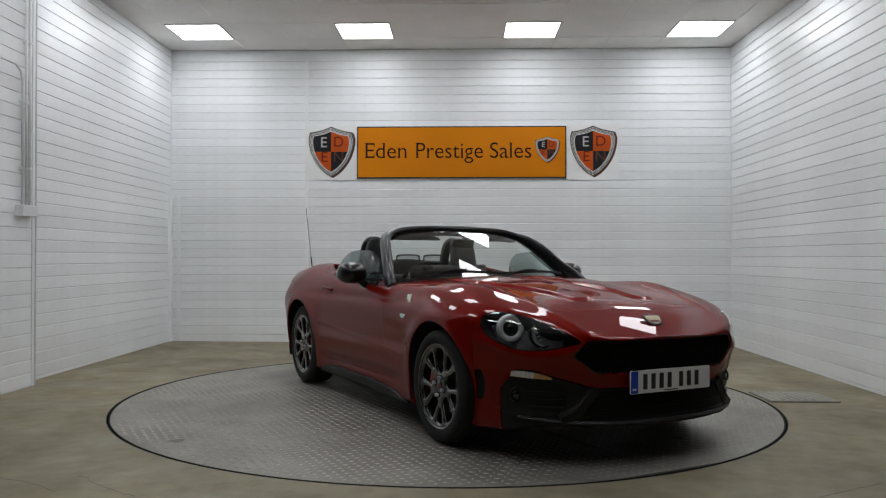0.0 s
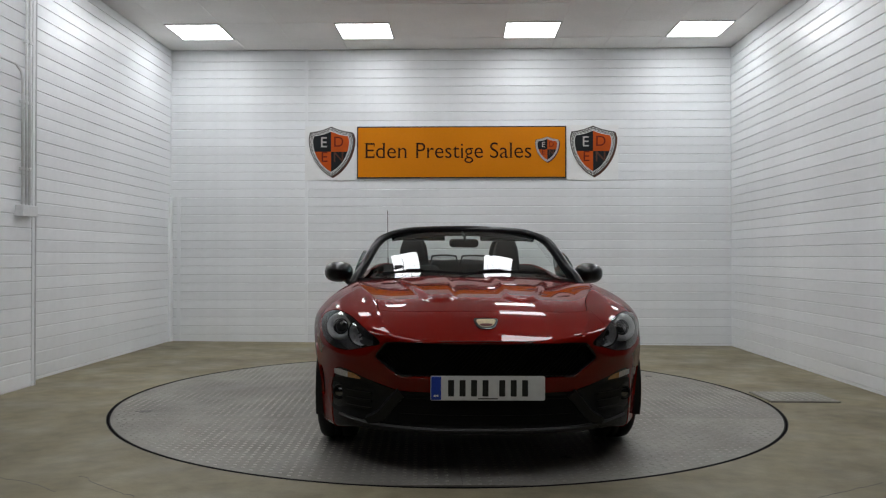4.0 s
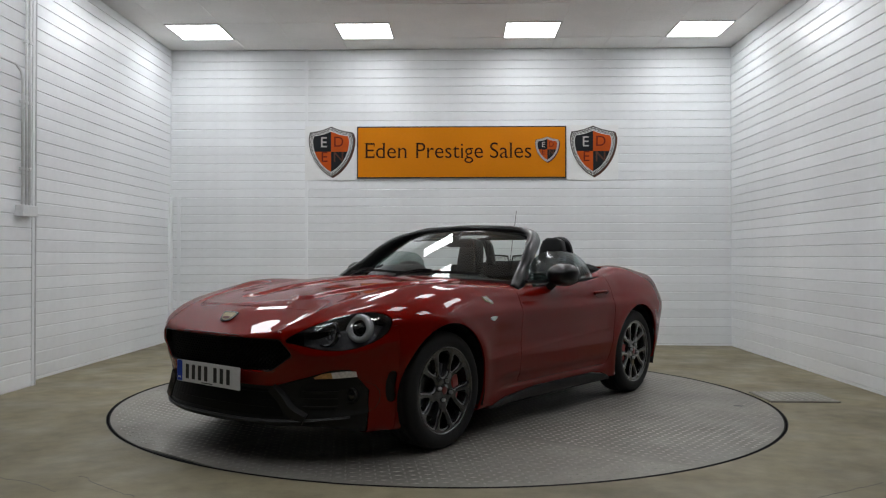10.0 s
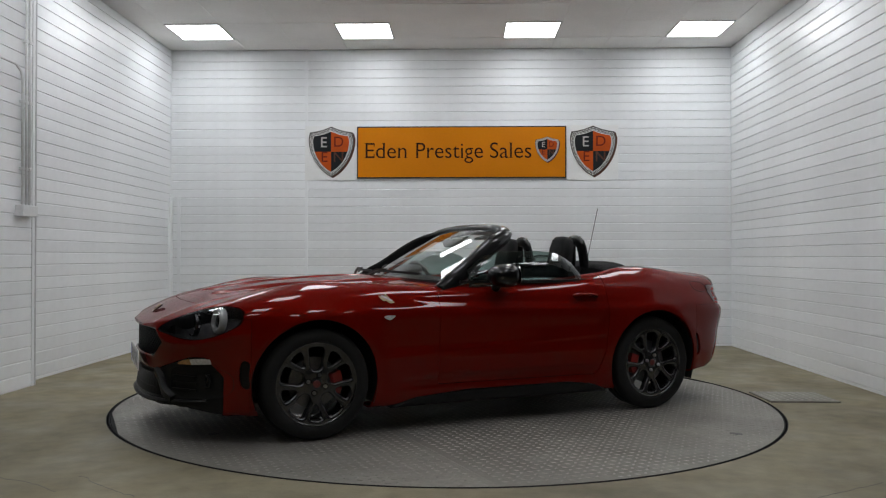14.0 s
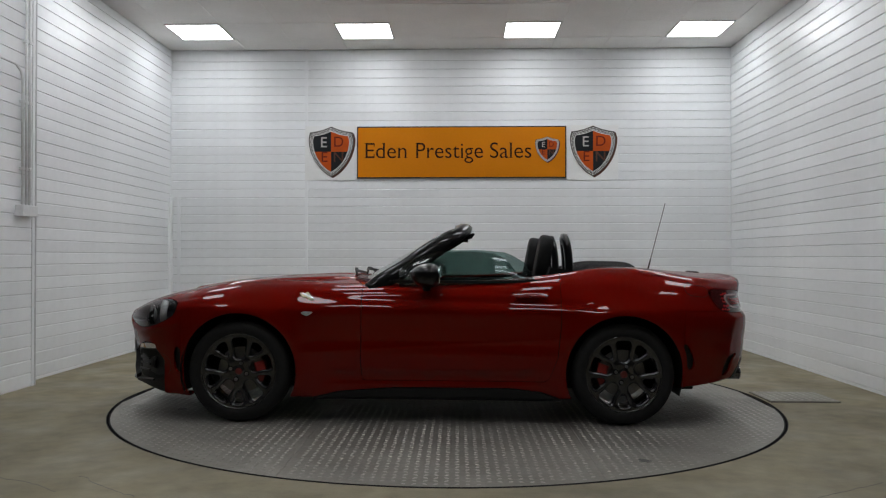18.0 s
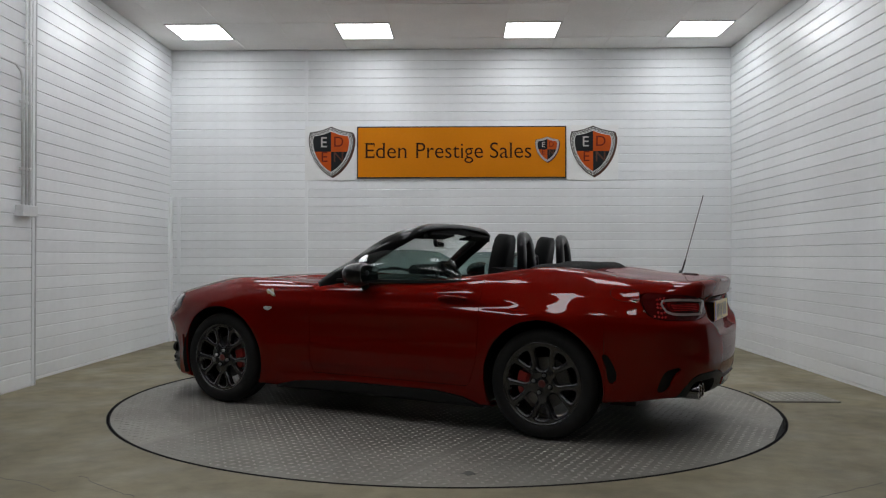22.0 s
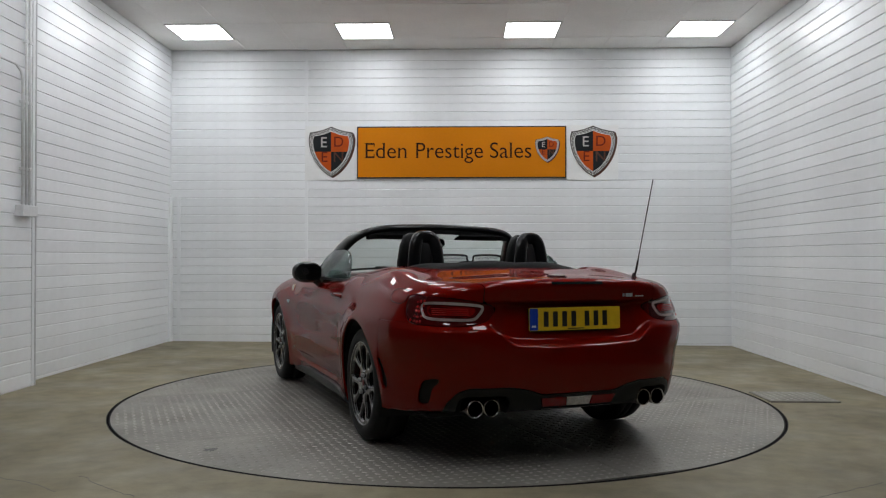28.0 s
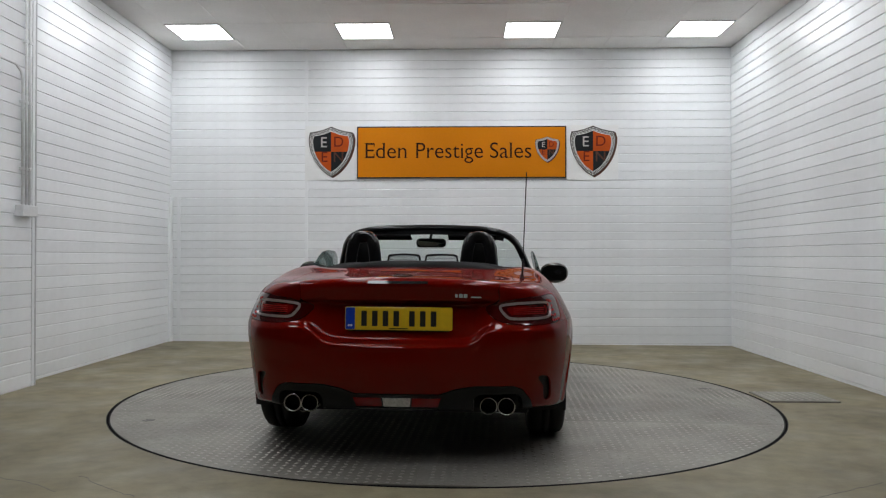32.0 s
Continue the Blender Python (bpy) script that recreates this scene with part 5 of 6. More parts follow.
def taillight(body, lens, s):
    t = part("tail_light", lens.mesh("tail_light", offset=0.001, flange=0.02), RED_LENS, body, "dark red tail light")
    ring = rounded([(0.490, 0.763), (0.55, 0.775), (0.62, 0.779), (0.708, 0.780), (0.732, 0.766), (0.736, 0.735), (0.722, 0.709), (0.62, 0.704), (0.545, 0.706), (0.515, 0.722)], 4)
    pts = []
    for y, z in ring:
        pts.append(Vector((surface_point(y, z, False) - 0.003, s * y, z)))
    part("light_ring", sweep(pts, [(-0.0066, -0.004), (-0.0055, 0.005), (0.0055, 0.005), (0.0066, -0.004)], up=(1, 0, 0), closed=True), RING_LENS, t, "pale ring-shaped lamp strip")
    ring = rounded([(0.525, 0.757), (0.63, 0.765), (0.706, 0.767), (0.719, 0.750), (0.716, 0.727), (0.70, 0.719), (0.61, 0.717), (0.55, 0.720)], 3)
    bm = bmesh.new()
    bm.faces.new([bm.verts.new((surface_point(y, z, False) - 0.0035, s * y, z)) for y, z in ring])
    part("lamp_centre", bm, LAMP_RED, t, "deep red centre of the lamp")
    for z in (0.727, 0.736, 0.745, 0.754):
        pts = [Vector((surface_point(y, z, False) - 0.0045, s * y, z)) for y in np.linspace(0.555, 0.705, 7)]
        part("lamp_rib", sweep(pts, [(-0.002, -0.002), (-0.002, 0.002), (0.002, 0.002), (0.002, -0.002)], up=(1, 0, 0)), FACET_RED, t)
    # small blocks of brighter red, added as sparkle at the lamp's outer end
    rng = random.Random(17)
    for k in range(16):
        z = 0.692 + 0.026 * (k % 5) + rng.uniform(-0.004, 0.004)
        y = 0.748 + 0.010 * (k // 5) + rng.uniform(-0.004, 0.004)
        q = on_skin(-1.80 + 0.016 * (k // 5), s * y, z, 0.0005)
        part("lamp_facet", moved(box(-0.006, 0.006, -0.005, 0.005, 0.0, 0.003, 0.001), q @ pose(0, 0, 0, rng.uniform(-12, 12), rng.uniform(-12, 12), rng.uniform(0, 90))), FACET_RED, t)


def ends(body):
    # upper grille
    depth = lambda y: surface_point(abs(y), 0.53) - 0.035
    bm = bmesh.new()
    n = 24
    cols = []
    for k in range(n + 1):
        y = -0.53 + 1.06 * k / n
        cols.append([bm.verts.new((surface_point(abs(y), 0.53) - 0.06, y, z)) for z in (0.42, 0.63)])
    for k in range(n):
        bm.faces.new((cols[k][0], cols[k + 1][0], cols[k + 1][1], cols[k][1]))
    g = part("grille", bm, BLACK_MESH, body, "black mesh grille")
    part("mesh", lattice(GRILLE, depth, 0.024, 0.0020, "mesh"), BLACK_MESH, g)
    pts = [Vector((surface_point(abs(y), z) - 0.006, y, z)) for y, z in GRILLE]
    part("grille_frame", sweep(pts, [(-0.008, -0.03), (-0.008, 0.003), (0.006, 0.004), (0.008, -0.03)], up=(1, 0, 0), closed=True), PLASTIC, g, "satin black grille surround")
    # lower air intake and its flanking struts
    # black sheet in strips, just proud of the skin, drawn for the mouth's shaded opening
    mouth = bmesh.new()
    cols = []
    for k in range(25):
        u = -1 + k / 12
        cols.append([mouth.verts.new((surface_point(abs(u * (0.40 if z > 0.3 else 0.46)), z) + 0.0015, u * (0.40 if z > 0.3 else 0.46), z)) for z in (0.362, 0.24)])
    for k in range(24):
        mouth.faces.new((cols[k][1], cols[k + 1][1], cols[k + 1][0], cols[k][0]))
    intake = part("air_intake", mouth, BLACK_MESH, body, "dark lower air intake")
    for z in (0.275, 0.31, 0.345):
        pts = [Vector((surface_point(abs(y), z) + 0.004, y, z)) for y in np.linspace(-0.41, 0.41, 17)]
        part("slat", sweep(pts, [(-0.004, -0.004), (-0.004, 0.004), (0.004, 0.004), (0.004, -0.004)]), BLACK_MESH, intake)
    for s in (1, -1):
        pts = [Vector((surface_point(y, z) + 0.006, s * y, z)) for y, z in ((0.395, 0.372), (0.44, 0.32), (0.485, 0.265), (0.55, 0.225))]
        part("strut", sweep(smooth_path(pts, 4), [(-0.028, -0.02), (-0.022, 0.012), (0.022, 0.012), (0.028, -0.02)], up=(1, 0, 0)), PLASTIC, intake, "black diagonal bumper strut", smooth=False)
        # fog lamp pocket with slats
        pocket = bmesh.new()
        ring = rounded([(0.53, 0.385), (0.64, 0.415), (0.75, 0.40), (0.775, 0.33), (0.74, 0.25), (0.60, 0.245), (0.52, 0.30)], 3)
        vs = [pocket.verts.new((surface_point(y, z) + 0.001, s * y, z)) for y, z in ring]
        c = pocket.verts.new((surface_point(0.65, 0.33) - 0.015, s * 0.65, 0.33))
        for i in range(len(vs)):
            pocket.faces.new((vs[i], vs[(i + 1) % len(vs)], c))
        p = part("fog_lamp_pocket", pocket, DARK_GAP, body, "black recess round the fog lamp")
        for z in (0.285, 0.32, 0.355):
            pts = [Vector((surface_point(y, z) + 0.003, s * y, z)) for y in np.linspace(0.535, 0.66, 6)]
            part("slat", sweep(pts, [(-0.004, -0.005), (-0.004, 0.005), (0.004, 0.005), (0.004, -0.005)]), SATIN, p)
        aim = look((surface_point(0.70, 0.338) + 0.004, s * 0.70, 0.338), (0.6, s * 0.55, 0.338)) @ pose(0, 0, 0, 90)
        part("fog_lamp", moved(lathe([(0.0, 0.008), (0.018, 0.006), (0.027, 0.0), (0.027, -0.01), (0.0, -0.01)], 24), aim), DARK_CHROME, p, "small round clear fog lamp", smooth=True)
        part("bezel", moved(lathe([(0.027, 0.006), (0.035, 0.006), (0.037, -0.01), (0.027, -0.01)], 24, True), aim), SATIN, p, smooth=True)
        # indicator strip above it
        ring = rounded([(0.585, 0.421), (0.625, 0.446), (0.70, 0.458), (0.755, 0.452), (0.757, 0.432), (0.68, 0.424)], 3)
        for half, mat in (((0.590, 0.655), AMBER_LENS), ((0.655, 0.728), PALE_LENS)):
            bm = bmesh.new()
            top, bot = [], []
            for k in range(7):
                y = half[0] + (half[1] - half[0]) * k / 6
                zt = float(np.interp(y, [0.585, 0.625, 0.70, 0.755], [0.426, 0.446, 0.457, 0.450]))
                zb = float(np.interp(y, [0.585, 0.66, 0.755], [0.420, 0.422, 0.430]))
                for z, row in ((zt, top), (zb, bot)):
                    row.append(bm.verts.new((surface_point(y, z) + 0.004, s * y, z)))
            for k in range(6):
                bm.faces.new((bot[k], bot[k + 1], top[k + 1], top[k]))
            r = bmesh.ops.extrude_face_region(bm, geom=bm.faces[:])
            bmesh.ops.translate(bm, vec=(-0.012, 0, 0), verts=[v for v in r["geom"] if isinstance(v, bmesh.types.BMVert)])
            part("indicator", bm, mat, body, "small pale indicator lamp", smooth=False)
    # splitter lip
    pts = [Vector((surface_point(abs(y), 0.225) + 0.006, y, 0.208 + 0.02 * (abs(y) / 0.7) ** 4)) for y in np.linspace(-0.70, 0.70, 41)]
    part("splitter", sweep(pts, [(-0.03, -0.006), (-0.05, 0.012), (0.0, 0.012), (0.008, 0.004), (0.008, -0.002)]), PLASTIC, body, "black front lip")
    # badges
    m = on_skin(1.90, 0.0, 0.69, 0.0) @ pose(0, 0, 0.006, 14, 0, 0) @ Matrix.Diagonal((0.92, 1.0, 1, 1))
    b = part("bonnet_badge", moved(slab(rounded([(-0.062, 0.03), (-0.03, 0.037), (0.03, 0.037), (0.062, 0.03), (0.05, -0.012), (0.028, -0.033), (-0.028, -0.033), (-0.05, -0.012)], 3), 0.008, 0.003), m), DARK_CHROME, body,
             "small chrome-rimmed shield badge")
    part("badge_face", moved(slab(rounded([(-0.048, 0.023), (0.0, 0.028), (0.048, 0.023), (0.036, -0.012), (0.0, -0.026), (-0.036, -0.012)], 3), 0.002), m @ pose(0, 0, 0.0075)), GOLD, b)
    part("badge_band", moved(slab(rounded([(-0.03, -0.004), (0.03, -0.004), (0.02, -0.018), (-0.02, -0.018)], 3), 0.002), m @ pose(0, 0, 0.0085)), RED_CAP, b)
    number_plate(body, pose(surface_point(0, 0.46) + 0.004, 0, 0.407, 90, 0, 90), PLATE_WHITE, "white number plate with dark characters", "front_plate")
    number_plate(body, pose(-1.972, -0.002, 0.702, 88, 0, -90), PLATE_YELLOW, "yellow number plate with dark characters", "rear_plate")
    part("plate_bracket", box(-1.9705, -1.90, -0.245, 0.245, 0.640, 0.752, 0.004), PLASTIC, body)
    # towing-eye stub at the lip
    # rear lamp strip in the diffuser
    for y0, y1, mat, lab in ((0.075, 0.21, LAMP_RED, "red rear fog lamp"), (-0.068, 0.068, PALE_LENS, "clear reversing lamp"), (-0.21, -0.075, LAMP_RED, "red rear fog lamp")):
        bm = bmesh.new()
        top, bot = [], []
        for k in range(7):
            y = y0 + (y1 - y0) * k / 6
            for z, row in ((0.328, top), (0.285, bot)):
                row.append(bm.verts.new((surface_point(abs(y), z, False) - 0.012, y * (1.0 if z > 0.3 else 0.93), z)))
        for k in range(6):
            bm.faces.new((bot[k], top[k], top[k + 1], bot[k + 1]))
        r = bmesh.ops.extrude_face_region(bm, geom=bm.faces[:])
        bmesh.ops.translate(bm, vec=(0.02, 0, 0), verts=[v for v in r["geom"] if isinstance(v, bmesh.types.BMVert)])
        bmesh.ops.recalc_face_normals(bm, faces=bm.faces[:])
        part("diffuser_lamp", bm, mat, body, lab)
    pts = [Vector((surface_point(abs(y), 0.272, False) - 0.010, y, 0.274)) for y in np.linspace(-0.20, 0.20, 9)]
    part("lamp_trim", tube(pts, 0.004, 8), DARK_CHROME, body, "thin bright trim under the lamps")
    # closed near-black boxes stand in for the shade round the exhaust tips
    for s in (1, -1):
        part("exhaust_cavity", box(-1.86, -1.66, s * 0.48 - 0.13, s * 0.48 + 0.13, 0.262, 0.385), DARK_GAP, body, "near-black box for the shaded hollow round the exhaust tips")
    for y in (0.522, 0.437, -0.437, -0.522):
        ex = part("exhaust_pipe", moved(lathe([(0.034, 0.0), (0.037, 0.06), (0.040, 0.064), (0.0425, 0.06), (0.043, 0.0), (0.041, -0.10), (0.033, -0.10)], 32, True), pose(-1.873, y, 0.283, 0, 0, 90)), DARK_CHROME, body,
                  "polished round exhaust tip", smooth=True)
        part("tip_rim", moved(lathe([(0.0355, 0.060), (0.037, 0.0655), (0.040, 0.068), (0.0432, 0.0655), (0.044, 0.060)], 32, True), pose(-1.873, y, 0.283, 0, 0, 90)), CHROME, ex, "bright rolled rim", smooth=True)
        part("bore", moved(lathe([(0.0, -0.04), (0.036, -0.04), (0.0365, 0.03)], 24), pose(-1.873, y, 0.283, 0, 0, 90)), DARK_GAP, ex)
    # high brake lamp under the boot's lip
    bm = bmesh.new()
    rows = [[bm.verts.new((surface_point(abs(y), z, False) - 0.003, y, z)) for z in (0.871, 0.884)] for y in np.linspace(-0.145, 0.145, 15)]
    for p0, p1 in zip(rows, rows[1:]):
        bm.faces.new((p0[0], p0[1], p1[1], p1[0]))
    r = bmesh.ops.extrude_face_region(bm, geom=bm.faces[:])
    bmesh.ops.translate(bm, vec=(0.008, 0, 0), verts=[v for v in r["geom"] if isinstance(v, bmesh.types.BMVert)])
    bmesh.ops.recalc_face_normals(bm, faces=bm.faces[:])
    part("high_brake_lamp", bm, GLOSS_BLACK, body, "narrow dark high-level brake lamp")
    # fuel flap outline on the left rear wing
    ring = [(-1.60 + 0.078 * math.copysign(abs(math.cos(a)) ** 0.7, math.cos(a)), 0.825 + 0.055 * math.copysign(abs(math.sin(a)) ** 0.7, math.sin(a))) for a in [2 * math.pi * k / 36 for k in range(36)]]
    pts = [on_skin(x, 0.80, z, 0.0).translation for x, z in ring]
    part("fuel_flap_gap", tube(pts, 0.0016, 6, True), DARK_GAP, body, "thin gap round the fuel flap")
    # boot badge, script and aerial
    m = on_skin(-1.80, 0.0, 0.91, 0.0)
    b = part("boot_badge", moved(slab(disc_section(0.052, 28, 0.86), 0.006, 0.002), m), DARK_CHROME, body, "small dark round boot badge with bright rim")
    part("badge_face", moved(slab(disc_section(0.045, 28, 0.86), 0.002), m @ pose(0, 0, 0.0055)), GLOSS_BLACK, b)
    m = Matrix.Translation((surface_point(0.33, 0.815, False) - 0.003, -0.33, 0.815)) @ pose(0, 0, 0, 90, 0, -90)
    for k, (w, h) in enumerate(((0.012, 0.016), (0.018, 0.018), (0.018, 0.018), (0.05, 0.006))):
        part("script_bar", moved(slab(round_rect(w, h, 0.002), 0.003), m @ pose(-0.05 + 0.022 * k + (0.03 if k == 3 else 0), -0.006 if k == 3 else 0, 0)), SILVER, body)
    aer = empty("aerial", pose(-1.625, -0.604, 0.868), body)
    part("aerial_base", moved(lathe([(0.0, 0.052), (0.008, 0.05), (0.013, 0.03), (0.026, 0.008), (0.034, -0.004), (0.034, -0.02), (0, -0.02)], 20), pose(0, 0, 0, 90, 0, 0) @ pose(0, 0, 0, 0, 0, 0)), PLASTIC, aer, smooth=True)
    tip = Vector((-1.772 + 1.625, -0.015, 1.43 - 0.868))
    part("aerial_sleeve", tube([(0, 0, 0.02), tip * 0.12, tip * 0.22], 0.006, 8), PLASTIC, aer)
    part("aerial_mast", tube([tip * 0.18, tip * 0.6, tip], 0.0028, 8), PLASTIC, aer, "thin black aerial mast")
    for s in (1, -1):
        m = on_skin(0.746, s * 0.853, 0.657)
        part("side_repeater", moved(slab(rounded([(-0.034, 0.002), (-0.02, 0.012), (0.02, 0.012), (0.036, 0.008), (0.012, -0.010), (-0.006, -0.013)], 3), 0.006, 0.002), m), PALE_LENS, body, "small clear side repeater")
        m = on_skin(0.752, s * 0.83, 0.762) @ Matrix.Diagonal((1.45, 1.45, 1, 1))
        e = part("wing_emblem", moved(slab(rounded([(-0.030, 0.018), (-0.012, 0.008), (0.0, 0.022), (0.012, 0.010), (0.020, -0.006), (0.032, -0.014), (0.012, -0.016), (0.0, -0.006), (-0.016, -0.004)], 3), 0.005, 0.0015), m), GOLD, body,
                 "small pale gold wing emblem")
        part("emblem_bar", moved(slab(round_rect(0.05, 0.007, 0.002), 0.004), m @ pose(0.002, 0.004, 0.002, 0, 0, -28)), SILVER, e)


def cabin(body):
    # windscreen surround: two posts and a bowed header in one sweep
    half = [(0.37, 0.765, 0.785), (0.285, 0.742, 0.850), (0.16, 0.700, 0.925), (0.02, 0.650, 1.032), (-0.10, 0.600, 1.112), (-0.180, 0.525, 1.163), (-0.195, 0.40, 1.192), (-0.19, 0.20, 1.203), (-0.185, 0.0, 1.207)]
    path = [(x, y, z) for x, y, z in half] + [(x, -y, z) for x, y, z in half[-2::-1]]
    pts = smooth_path(path, 5)
    n = len(pts) - 1
    frame_root = empty("windscreen_frame", None, body)

    def section_for(i):
        t = abs(2 * i / n - 1)
        return (1.0 + 0.10 * t, 1.0)
    # frame section: along the glass line it is wide, across it thin
    verts, faces = [], []
    sec = [(-0.052, -0.010), (-0.046, 0.016), (-0.01, 0.024), (0.035, 0.019), (0.055, 0.0), (0.050, -0.018), (0.0, -0.026), (-0.04, -0.020)]
    for i, q in enumerate(pts):
        t = (pts[min(i + 1, n)] - pts[max(i - 1, 0)]).normalized()
        far = float(ramp(np.array(abs(2 * i / n - 1)), 0.3, 0.75))
        back = Vector((-0.95, 0, 0.05)).lerp(Vector((-0.92, 0, -0.38)), far)
        back = (back - t * back.dot(t)).normalized()
        up = back.cross(t)
        for u, v in sec:
            verts.append(q + back * (u * (1 + 0.02 * far) - 0.012 * far) + up * v)
    s = len(sec)
    for i in range(n):
        for j in range(s):
            j2 = (j + 1) % s
            faces.append((i * s + j, i * s + j2, (i + 1) * s + j2, (i + 1) * s + j))
    faces += [tuple(range(s)), tuple(n * s + j for j in range(s))]
    me = bpy.data.meshes.new("surround")
    me.from_pydata(verts, [], faces)
    bm = bmesh.new()
    bm.from_mesh(me)
    bpy.data.meshes.remove(me)
    bmesh.ops.recalc_face_normals(bm, faces=bm.faces[:])
    part("surround", bm, GREY_PAINT, frame_root, "gloss dark grey windscreen surround", smooth=True)
    # header lining and visors
    bm = sweep([(-0.205, y, 1.178 - 0.05 * (y / 0.55) ** 2) for y in np.linspace(-0.52, 0.52, 13)], [(-0.03, -0.02), (-0.03, 0.012), (0.045, 0.016), (0.045, -0.015)])
    part("header_lining", bm, FABRIC, frame_root, "black header lining", smooth=False)
    for y in (0.30, -0.30):
        part("sun_visor", moved(box(-0.05, 0.05, -0.17, 0.17, -0.008, 0.008, 0.007, 3), pose(-0.215, y, 1.158 - 0.02, 0, 14, 0)), FABRIC, frame_root, smooth=True)
    # glass
    bm = bmesh.new()
    rows = []
    for k in range(25):
        u = -1 + k / 12
        lowp = Vector((0.478 - 0.205 * u * u, 0.715 * u, 0.858 - 0.02 * u * u))
        high = Vector((-0.14 - 0.03 * u * u, 0.57 * u, 1.197 - 0.030 * u * u - 0.02 * abs(u) ** 5))
        row = []
        for a in range(9):
            w = a / 8
            c = lowp.lerp(high, w)
            c.z += 0.010 * math.sin(math.pi * w)
            c.x += 0.006 * math.sin(math.pi * w)
            row.append(bm.verts.new(c))
        rows.append(row)
    for k in range(24):
        for a in range(8):
            bm.faces.new((rows[k][a], rows[k + 1][a], rows[k + 1][a + 1], rows[k][a + 1]))
    g = part("windscreen", bm, SCREEN, frame_root, "clear curved windscreen glass", smooth=True)
    # cowl and wipers
    pts2 = [(0.530 - 0.25 * u * u, 0.72 * u, 0.862 - 0.02 * u * u) for u in np.linspace(-1, 1, 21)]
    part("cowl", sweep(pts2, [(-0.05, -0.03), (-0.03, 0.006), (0.05, 0.012), (0.06, -0.03)]), PLASTIC, body, "black plastic cowl")
    for y0, y1 in ((0.52, -0.06), (-0.02, -0.56)):
        w = empty("wiper", None, body)
        a = Vector((0.475 - 0.2 * y0 * y0, y0, 0.895))
        b = Vector((0.53 - 0.3 * y1 * y1, y1, 0.893))
        part("blade", sweep(smooth_path([a, a.lerp(b, 0.5) + Vector((0.05, 0, 0.014)), b], 6), [(-0.006, -0.008), (-0.004, 0.008), (0.004, 0.008), (0.006, -0.008)]), PLASTIC, w)
        part("arm", sweep(smooth_path([b + Vector((0.03, 0, -0.02)), b.lerp(a, 0.3) + Vector((0.05, 0, 0.022)), a.lerp(b, 0.5) + Vector((0.05, 0, 0.026))], 6), [(-0.007, -0.005), (-0.007, 0.005), (0.007, 0.005), (0.007, -0.005)]), SATIN, w)
    # inside mirror
    im = empty("rear_view_mirror", pose(-0.085, 0.0, 1.103, 0, 8, 14), body)
    part("mirror_case", moved(slab(round_rect(0.215, 0.062, 0.028), 0.028, 0.010, 3), pose(0, 0, 0) @ Matrix(((0, 0, 1, 0), (1, 0, 0, 0), (0, 1, 0, 0), (0, 0, 0, 1)))), SATIN, im, smooth=False)
    part("mirror_glass", moved(slab(round_rect(0.198, 0.048, 0.022), 0.002), pose(-0.0022, 0, 0) @ Matrix(((0, 0, 1, 0), (1, 0, 0, 0), (0, 1, 0, 0), (0, 0, 0, 1)))), MIRROR, im)
    part("stem", tube([(0.03, 0, 0.02), (0.025, 0, 0.045), (-0.05, 0, 0.07)], 0.010, 8), PLASTIC, im)
    # tub
    part("cabin_floor", box(-0.98, 0.5, -0.68, 0.68, 0.2, 0.24, 0.01), FABRIC, body)
    for s in (1, -1):
        part("door_card", box(-0.86, 0.36, s * 0.66 - 0.03, s * 0.66 + 0.03, 0.24, 0.842, 0.02, 3), LEATHER, body, "black inner door panel", smooth=True)
    pts = [(0.26, y, 0.80 - 0.03 * (y / 0.65) ** 2) for y in np.linspace(-0.66, 0.66, 15)]
    part("dashboard", sweep(pts, [(-0.26, -0.16), (-0.27, 0.04), (-0.1, 0.075), (0.1, 0.075), (0.19, 0.02), (0.16, -0.10), (0.10, -0.25)]), LEATHER, body, "black dashboard", smooth=True)
    part("instrument_hood", moved(box(-0.10, 0.12, -0.16, 0.16, -0.05, 0.06, 0.04, 4), pose(0.17, -0.34, 0.885)), LEATHER, body, smooth=True)
    wheel = empty("steering_wheel", pose(0.0, -0.345, 0.80, 0, -64, 0), body)
    part("wheel_rim", tube([(0.178 * math.cos(2 * math.pi * k / 36), 0.178 * math.sin(2 * math.pi * k / 36), 0) for k in range(36)], 0.015, 10, True), LEATHER, wheel, smooth=True)
    part("wheel_boss", box(-0.06, 0.06, -0.065, 0.065, -0.03, 0.012, 0.02, 3), LEATHER, wheel, smooth=True)
    for a in (0, 180, 270):
        part("wheel_spoke", moved(box(0.05, 0.17, -0.016, 0.016, -0.012, 0.006, 0.004), pose(0, 0, 0, 0, 0, a)), SATIN, wheel)
    part("centre_console", box(-0.85, 0.2, -0.10, 0.10, 0.24, 0.52, 0.03, 3), LEATHER, body, smooth=True)
    part("gear_lever", sweep([(0.0, 0, 0.5), (-0.01, 0, 0.6), (-0.015, 0, 0.64)], disc_section(0.022, 12), up=(1, 0, 0)), LEATHER, body, smooth=True)
    for y in (0.375, -0.375):
        seat(body, y)
        roll_hoop(body, y * 0.96)
    # wind deflectors between and beside the hoops
    wd = empty("wind_deflector", pose(-0.73, 0, 0), body)
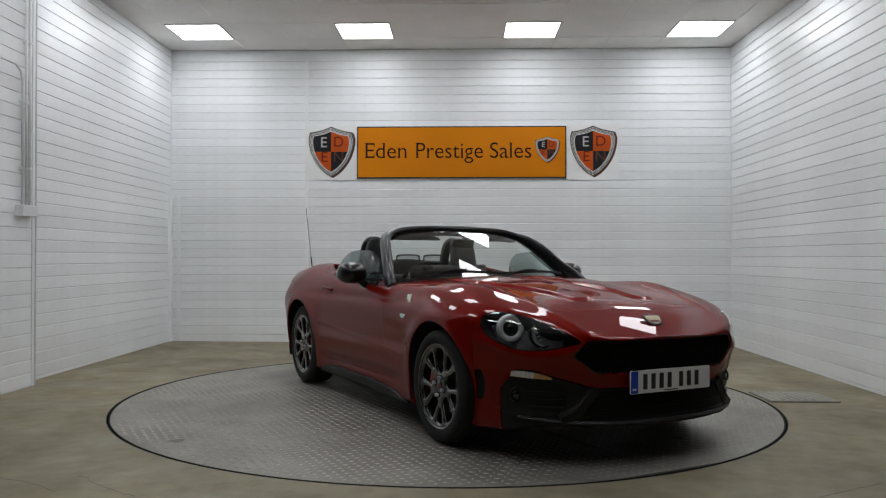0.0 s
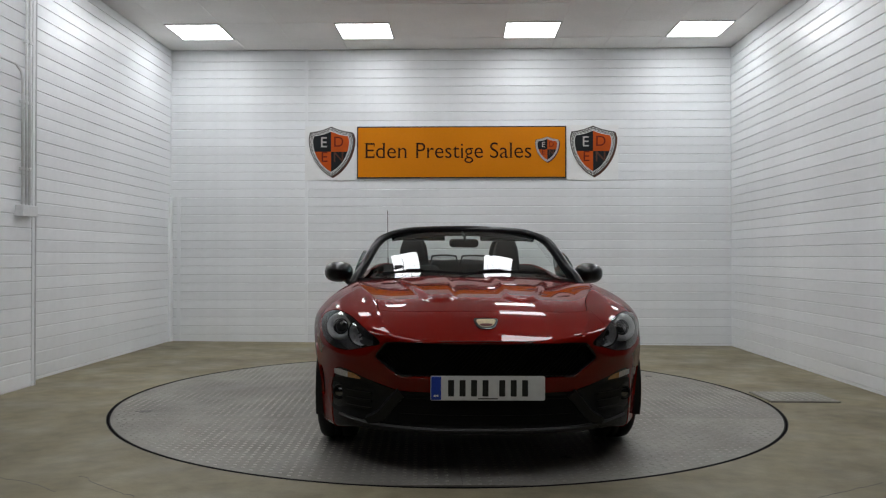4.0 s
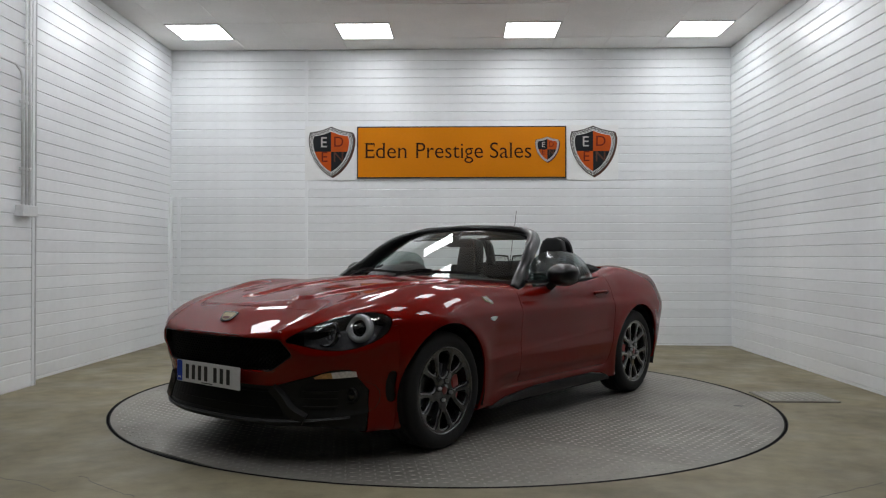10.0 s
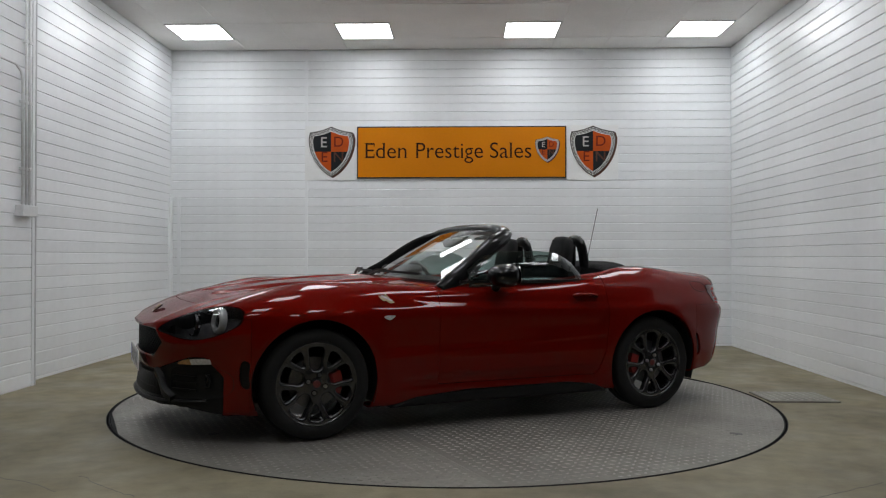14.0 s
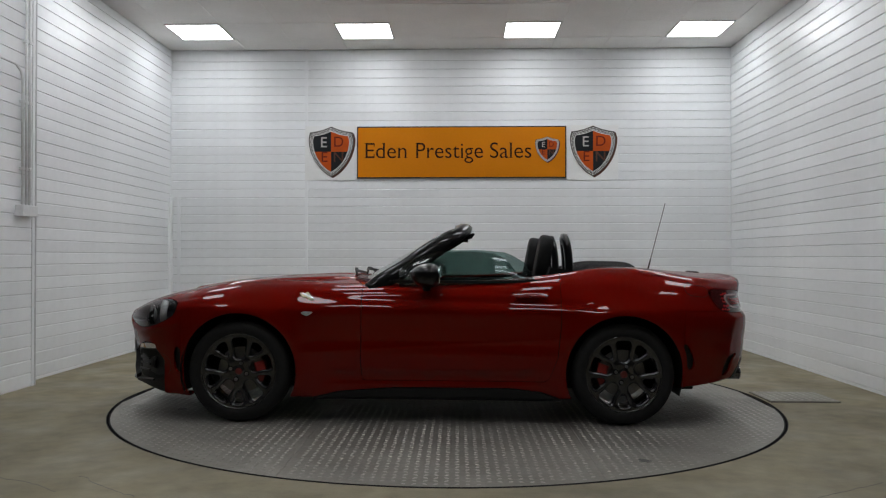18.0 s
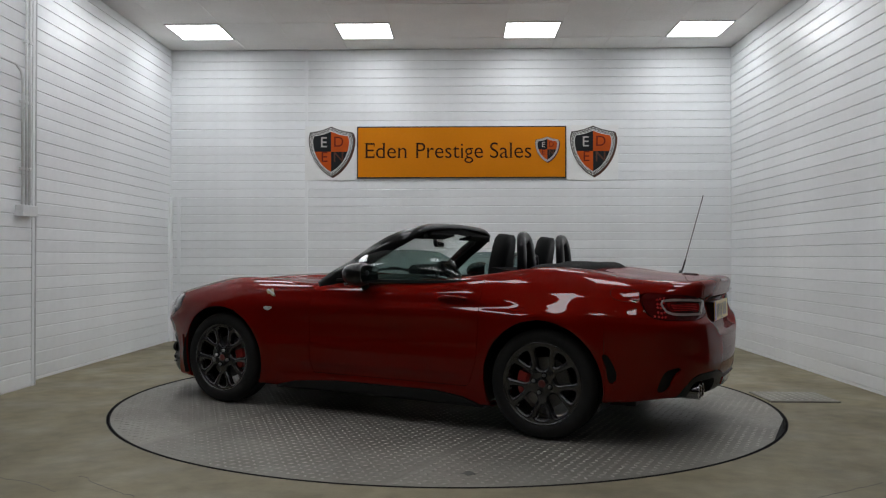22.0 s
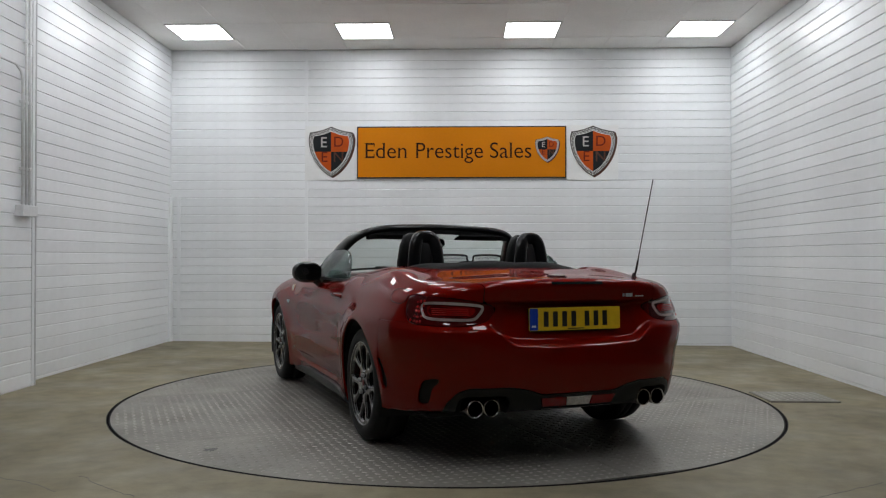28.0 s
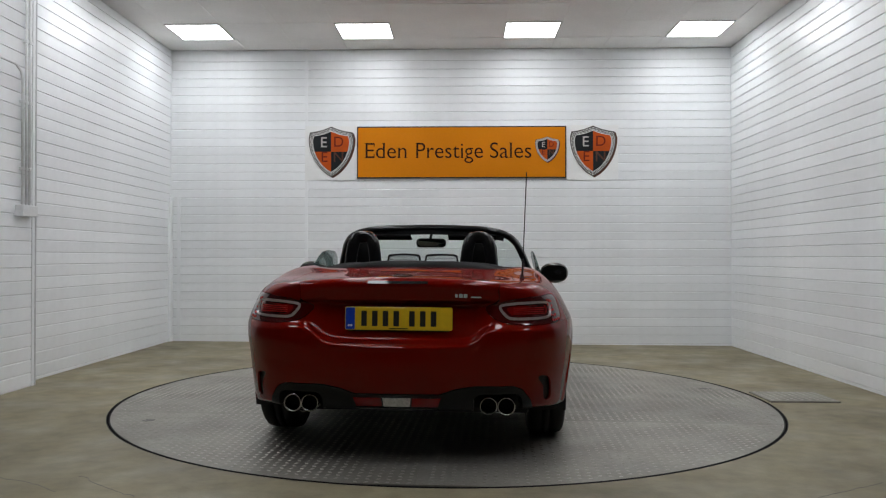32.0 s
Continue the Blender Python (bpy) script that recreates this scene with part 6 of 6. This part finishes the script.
    for y in (0.12, -0.12):
        out = [(-0.105, 0.86), (-0.10, 0.985), (-0.075, 1.012), (0.075, 1.012), (0.10, 0.985), (0.105, 0.86)]
        part("deflector_frame", sweep([Vector((0, y + a, b)) for a, b in rounded(out, 3)], disc_section(0.007, 6), up=(1, 0, 0), closed=True), SATIN, wd)
        for k in range(7):
            z = 0.945 + 0.009 * k
            part("deflector_slat", box(-0.003, 0.003, y - 0.09, y + 0.09, z, z + 0.003), SATIN, wd)
    part("rear_shelf", sweep([(-0.80, y, 0.88) for y in np.linspace(-0.60, 0.60, 9)], [(-0.18, -0.02), (-0.17, 0.03), (0.06, 0.06), (0.09, -0.02)]), FABRIC, body, "black trimmed shelf behind the seats")
    # folded soft top in its well
    st = empty("folded_soft_top", pose(-1.16, 0, 0), body)
    bm = bmesh.new()
    nx, ny = 14, 24
    grid = []
    for i in range(nx + 1):
        row = []
        for j in range(ny + 1):
            u, v = -1 + 2 * i / nx, -1 + 2 * j / ny
            x = 0.235 * u - 0.0
            wide = float(np.interp(x, [-0.24, 0.0, 0.24], [0.53, 0.61, 0.66]))
            edge = (1 - abs(u) ** 5) * (1 - abs(v) ** 7)
            z = 0.86 + 0.116 * max(0.0, edge) ** 0.45 - 0.030 * v * v + 0.005 * math.sin(9 * v + 3 * u)
            row.append(bm.verts.new((x + 0.10 * v * v * (1 if u < 0 else 0.6), wide * v, z)))
        grid.append(row)
    for i in range(nx):
        for j in range(ny):
            bm.faces.new((grid[i][j], grid[i][j + 1], grid[i + 1][j + 1], grid[i + 1][j]))
    bmesh.ops.recalc_face_normals(bm, faces=bm.faces[:])
    part("top_cover", bm, FABRIC, st, "black folded fabric roof", smooth=True)


def wheels(car):
    dx, dy = CAR_SHIFT
    for x in (1.158, -1.150):
        for s in (1, -1):
            wheel_assembly(car, x + dx, s * 0.745 + dy, s)


# ---------------------------------------------------------------- build
room()
lights()
signs()
conduits()
cover_plate()
TURNTABLE = turntable()
CAR = build_car()
tagged(CAR, group="car on the turntable")


def motions():
    """Turntable and car turn together at one steady rate."""
    times = [float(k) for k in range(33)]
    centre = FLOOR @ pose(TABLE[0], TABLE[1], 0)
    rows = [(t, centre @ pose(0, 0, 0, 0, 0, TURN_START + TURN_RATE * t + float(np.interp(t, [a for a, _ in DRIVE], [b for _, b in DRIVE])))) for t in times]
    walk(TURNTABLE, rows)
    walk(CAR, [(t, m @ pose(0, 0, 0.003)) for t, m in rows])


motions()
